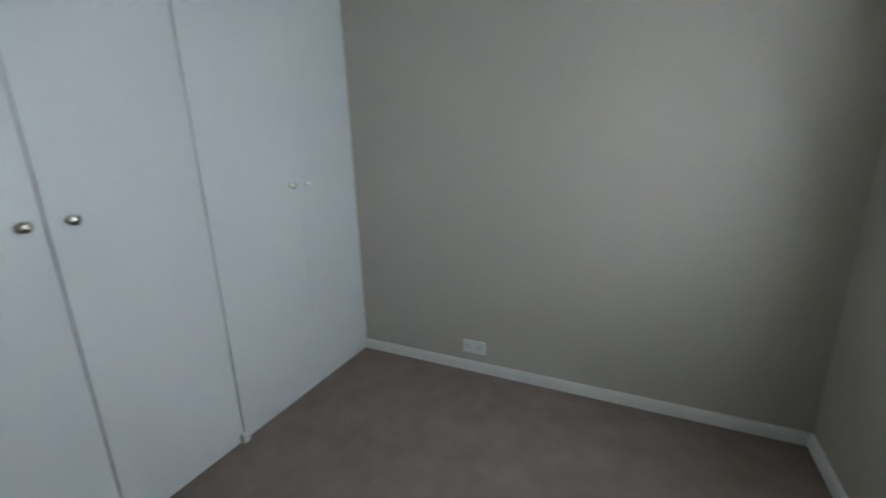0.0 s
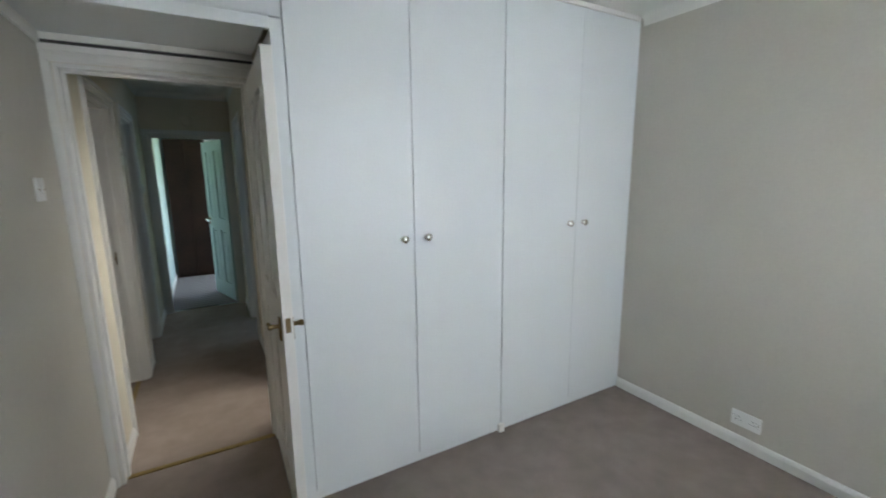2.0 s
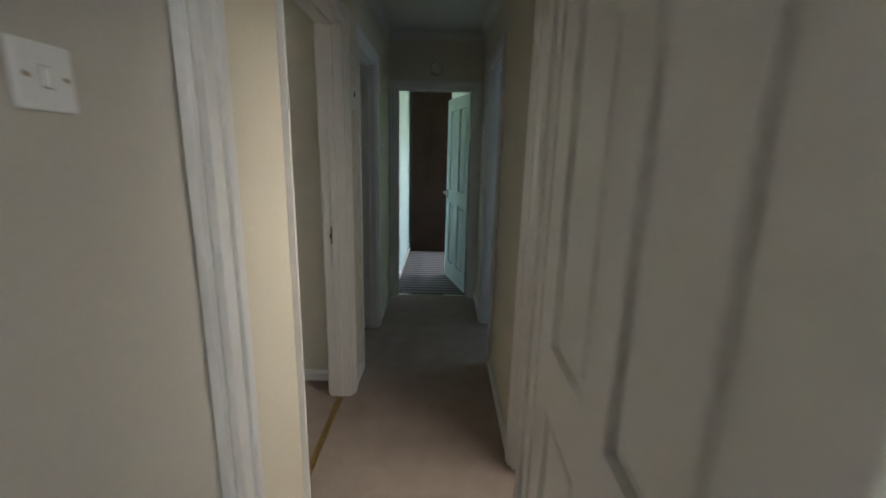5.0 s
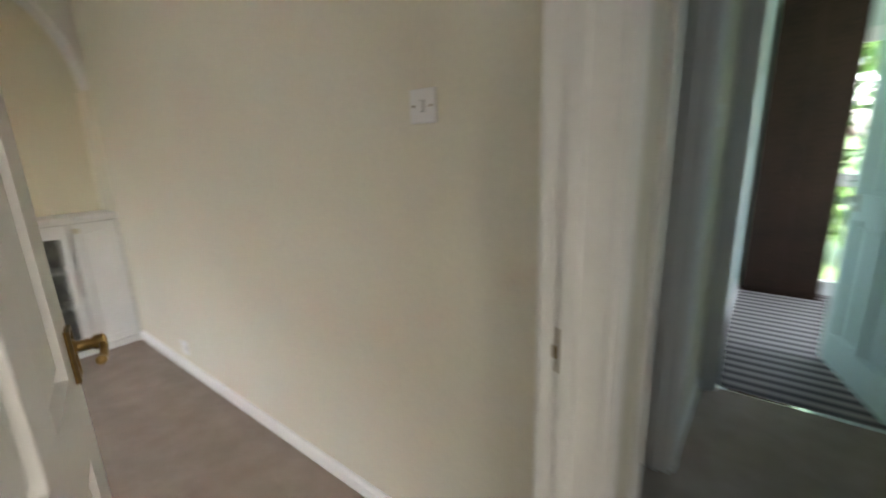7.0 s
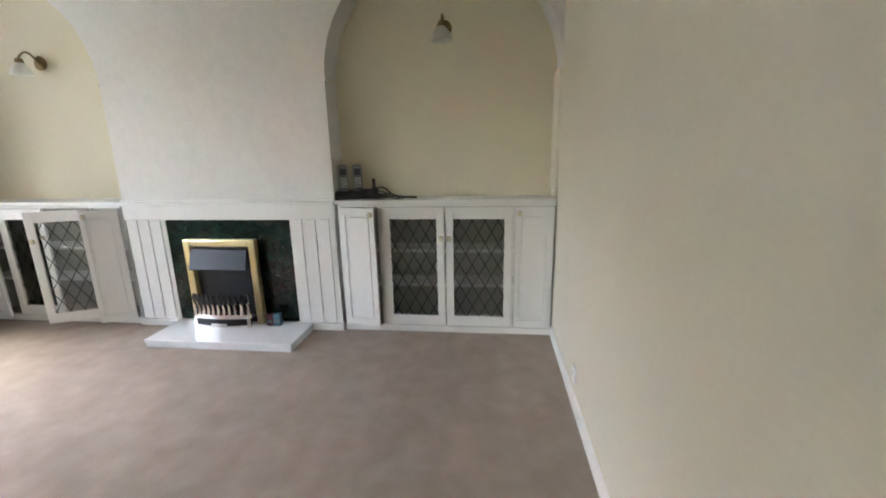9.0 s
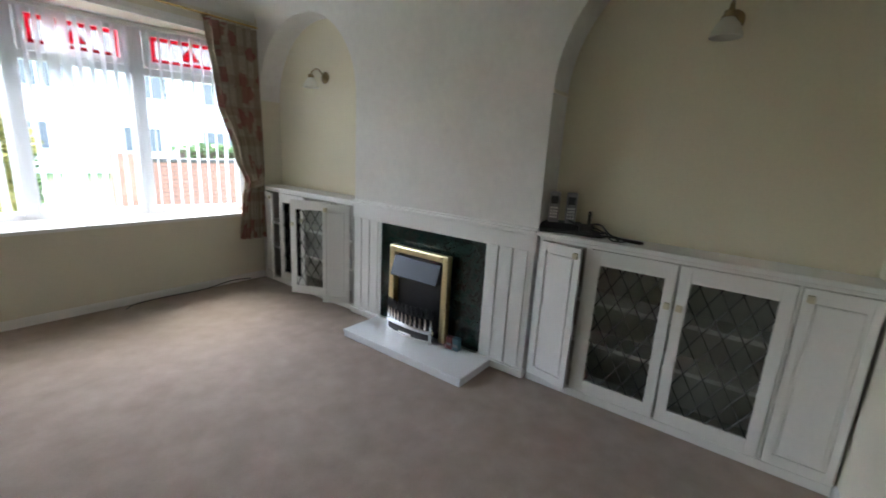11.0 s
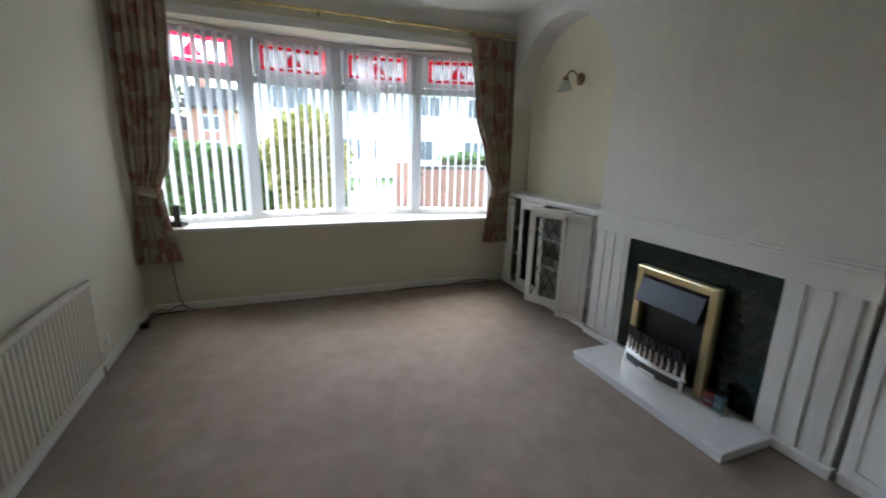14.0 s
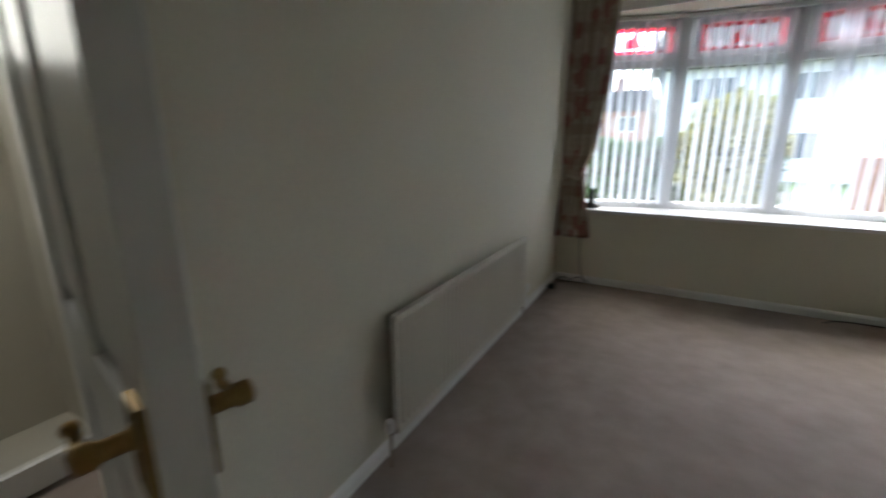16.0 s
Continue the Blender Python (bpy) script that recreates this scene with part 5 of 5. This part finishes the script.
def hedge(x0, x1, y, top, depth, n, seed, label):
    rng = np.random.default_rng(seed)
    p = rng.uniform(size=(n, 3))
    face = rng.uniform(size=n)
    p[face < 0.6, 1] = 1 - rng.uniform(size=(face < 0.6).sum()) ** 2 * 0.25
    p[face > 0.75, 2] = 1 - rng.uniform(size=(face > 0.75).sum()) ** 2 * 0.12
    pts = np.column_stack([x0 + (x1 - x0) * p[:, 0], y - depth * (1 - p[:, 1]), GZ + (top - GZ) * p[:, 2]])
    pts += 0.05 * np.sin(pts[:, [1, 2, 0]] * 5.0)
    h = thing("hedge", label, "hedge", ((x0 + x1) / 2, y, GZ))
    me = leaf_cloud(pts - np.array([(x0 + x1) / 2, y, GZ]), 0.045, seed)
    me.materials.append(M["hedge"])
    ob = new("foliage", me)
    ob.parent = h
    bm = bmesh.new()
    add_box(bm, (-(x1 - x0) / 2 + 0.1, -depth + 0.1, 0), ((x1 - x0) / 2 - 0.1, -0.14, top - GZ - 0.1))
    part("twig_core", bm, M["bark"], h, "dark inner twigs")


hedge(-2.5, 4.5, -2.0, 1.31, 0.9, 24000, 3, "clipped green hedge at the edge of the front garden")
hedge(-8.5, -5.2, -4.0, 1.2, 0.8, 7000, 5, "clipped green hedge beyond the brick wall")


def bushy(name, at, r, n, size, seed, mat_, label, category, trunk=0.05):
    rng = np.random.default_rng(seed)
    d = rng.normal(size=(n, 3))
    d /= np.linalg.norm(d, axis=1)[:, None]
    rad = 1 - rng.uniform(size=n) ** 2 * 0.45
    lump = 1 + 0.16 * np.sin(d[:, 0] * 6 + seed) * np.cos(d[:, 1] * 5) + 0.1 * np.sin(d[:, 2] * 9 + d[:, 0] * 7)
    pts = d * (rad * lump)[:, None] * np.array(r)
    t = thing(name, label, category, (at[0], at[1], GZ))
    me = leaf_cloud(pts + np.array([0, 0, at[2] - GZ]), size, seed)
    me.materials.append(mat_)
    ob = new("crown", me)
    ob.parent = t
    bm = bmesh.new()
    add_cyl(bm, (0, 0, 0), (0, 0, at[2] - GZ), trunk, trunk * 0.5, 8)
    for k in range(5):
        g = 2 * math.pi * k / 5
        add_cyl(bm, (0, 0, (at[2] - GZ) * 0.5), (r[0] * 0.6 * math.cos(g), r[1] * 0.6 * math.sin(g), at[2] - GZ + r[2] * 0.3), trunk * 0.5, trunk * 0.2, 6)
    part("trunk", bm, M["bark"], t)


bushy("garden_bush", (-1.62, -1.1, 1.12), (0.66, 0.6, 0.78), 9000, 0.05, 11, M["bush"], "rounded golden green bush in the front garden", "bush")
bushy("garden_bush", (-1.5, 13.5, 1.2), (2.2, 1.0, 1.6), 5000, 0.09, 12, M["hedge"], "green shrub behind the house", "bush")
bushy("garden_bush", (1.4, 13.2, 1.4), (1.8, 0.8, 1.5), 5000, 0.09, 13, M["hedge"], "green shrub seen through the garden door", "bush")
for k, (x, y, s) in enumerate(((3.0, -44, 2.6), (7.5, -47, 3.0), (12, -45, 2.6), (-0.5, -50, 2.8))):
    bushy("tree", (x, y, 2.6 + s * 0.3), (s * 1.3, s, s), 2500, 0.25, 20 + k, M["tree"], "dark green tree beyond the far houses", "tree", 0.2)


def brick_wall(x0, x1, y, top):
    w = thing("brick_wall", "low red brick garden wall with a pier", "wall", (x0, y, GZ))
    L, H = x1 - x0, top - GZ
    box_part("mortar", (0.004, -0.1, 0), (L - 0.004, 0.1, H - 0.01), M["roof"], w, "grey mortar core", 0)
    bm = bmesh.new()
    add_box(bm, (-0.107, -0.05, -0.0325), (0.107, 0.05, 0.0325), 0.004)
    me = finish(bm, "brick", M["brick"])
    rows = int(H / 0.075)
    for r in range(rows):
        x = 0.11 + (0.1125 if r % 2 else 0)
        while x < L - 0.1:
            b = new("brick", me)
            b.parent = w
            b.location = (x, 0.058, 0.04 + r * 0.075)
            x += 0.225
    box_part("coping", (-0.02, -0.13, H - 0.01), (L + 0.02, 0.13, H + 0.045), M["roof"], w, "", 0.01)
    box_part("pier", (L - 0.05, -0.2, 0), (L + 0.35, 0.2, H + 0.12), M["brick"], w, "square brick pier", 0.01)


brick_wall(-5.6, -3.75, -2.3, 0.95)


def house(x0, x1, y, eave, ridge, wall_mat, windows, label, depth=8):
    h = thing("house", label, "house", (x0, y, GZ), group="houses across the road")
    L, e, r = x1 - x0, eave - GZ, ridge - GZ
    box_part("wall", (0, -depth, 0), (L, 0, e), wall_mat, h, "", 0)
    bm = bmesh.new()
    add_prism(bm, [(0.5, e - 0.05), (0.5, e + 0.1), (-depth / 2, r), (-depth - 0.5, e + 0.1), (-depth - 0.5, e - 0.05)], 0, -0.3, L + 0.3)
    rf = part("roof", bm, M["roof"], h, "grey tiled roof")
    bm = bmesh.new()
    k = 26
    for i in range(k):
        u0, u1 = i / k, (i + 1) / k
        ya, yb = 0.5 + (-depth / 2 - 0.5) * u0, 0.5 + (-depth / 2 - 0.5) * u1
        za, zb = e + 0.1 + (r - e - 0.1) * u0, e + 0.1 + (r - e - 0.1) * u1
        add_prism(bm, [(ya, za), (ya, za + 0.07), (yb, zb + 0.015), (yb, zb)], 0, -0.32, L + 0.32)
    part("tile_course", bm, M["roof"], rf)
    box_part("gutter", (-0.3, 0.48, e - 0.02), (L + 0.3, 0.58, e + 0.08), M["black"], h, "", 0.02)
    for x, z, w, hh in windows:
        wd = box_part("window", (x, -0.05, z), (x + w, 0.03, z + hh), M["upvc"], h, "white window frame", 0.01)
        n = max(1, round(w / 0.7))
        for i in range(n):
            a = x + 0.07 + (w - 0.07) * i / n
            box_part("pane", (a, 0.0, z + 0.08), (a + (w - 0.07) / n - 0.07, 0.034, z + hh - 0.08), M["dark_glass"], wd, "dark pane", 0)
    bm = bmesh.new()
    add_box(bm, (L * 0.7, -depth / 2 - 0.3, r - 0.4), (L * 0.7 + 0.7, -depth / 2 + 0.3, r + 0.9), 0.02)
    part("chimney", bm, M["brick"], rf)


house(-14.5, 0.2, -17, 4.5, 7.4, M["render"], [(1.2, 3.3, 1.8, 1.15), (4.6, 3.3, 1.4, 1.15), (8.0, 3.3, 1.8, 1.15), (11.6, 3.3, 1.8, 1.15), (1.2, 0.9, 2.0, 1.2), (5.0, 0.9, 1.6, 1.2), (8.2, 0.9, 2.0, 1.2), (11.6, 0.9, 1.8, 1.2)], "white rendered house with dark windows across the road")
house(1.6, 4.4, -29, 3.6, 5.4, M["brick"], [(0.5, 2.4, 1.5, 1.1), (0.5, 0.6, 1.5, 1.1)], "red brick house farther along the road")
house(4.6, 13.0, -33, 2.2, 3.3, M["brick"], [(1.0, 0.8, 2.0, 1.1), (4.6, 0.8, 2.0, 1.1)], "low red brick house farther along the road")
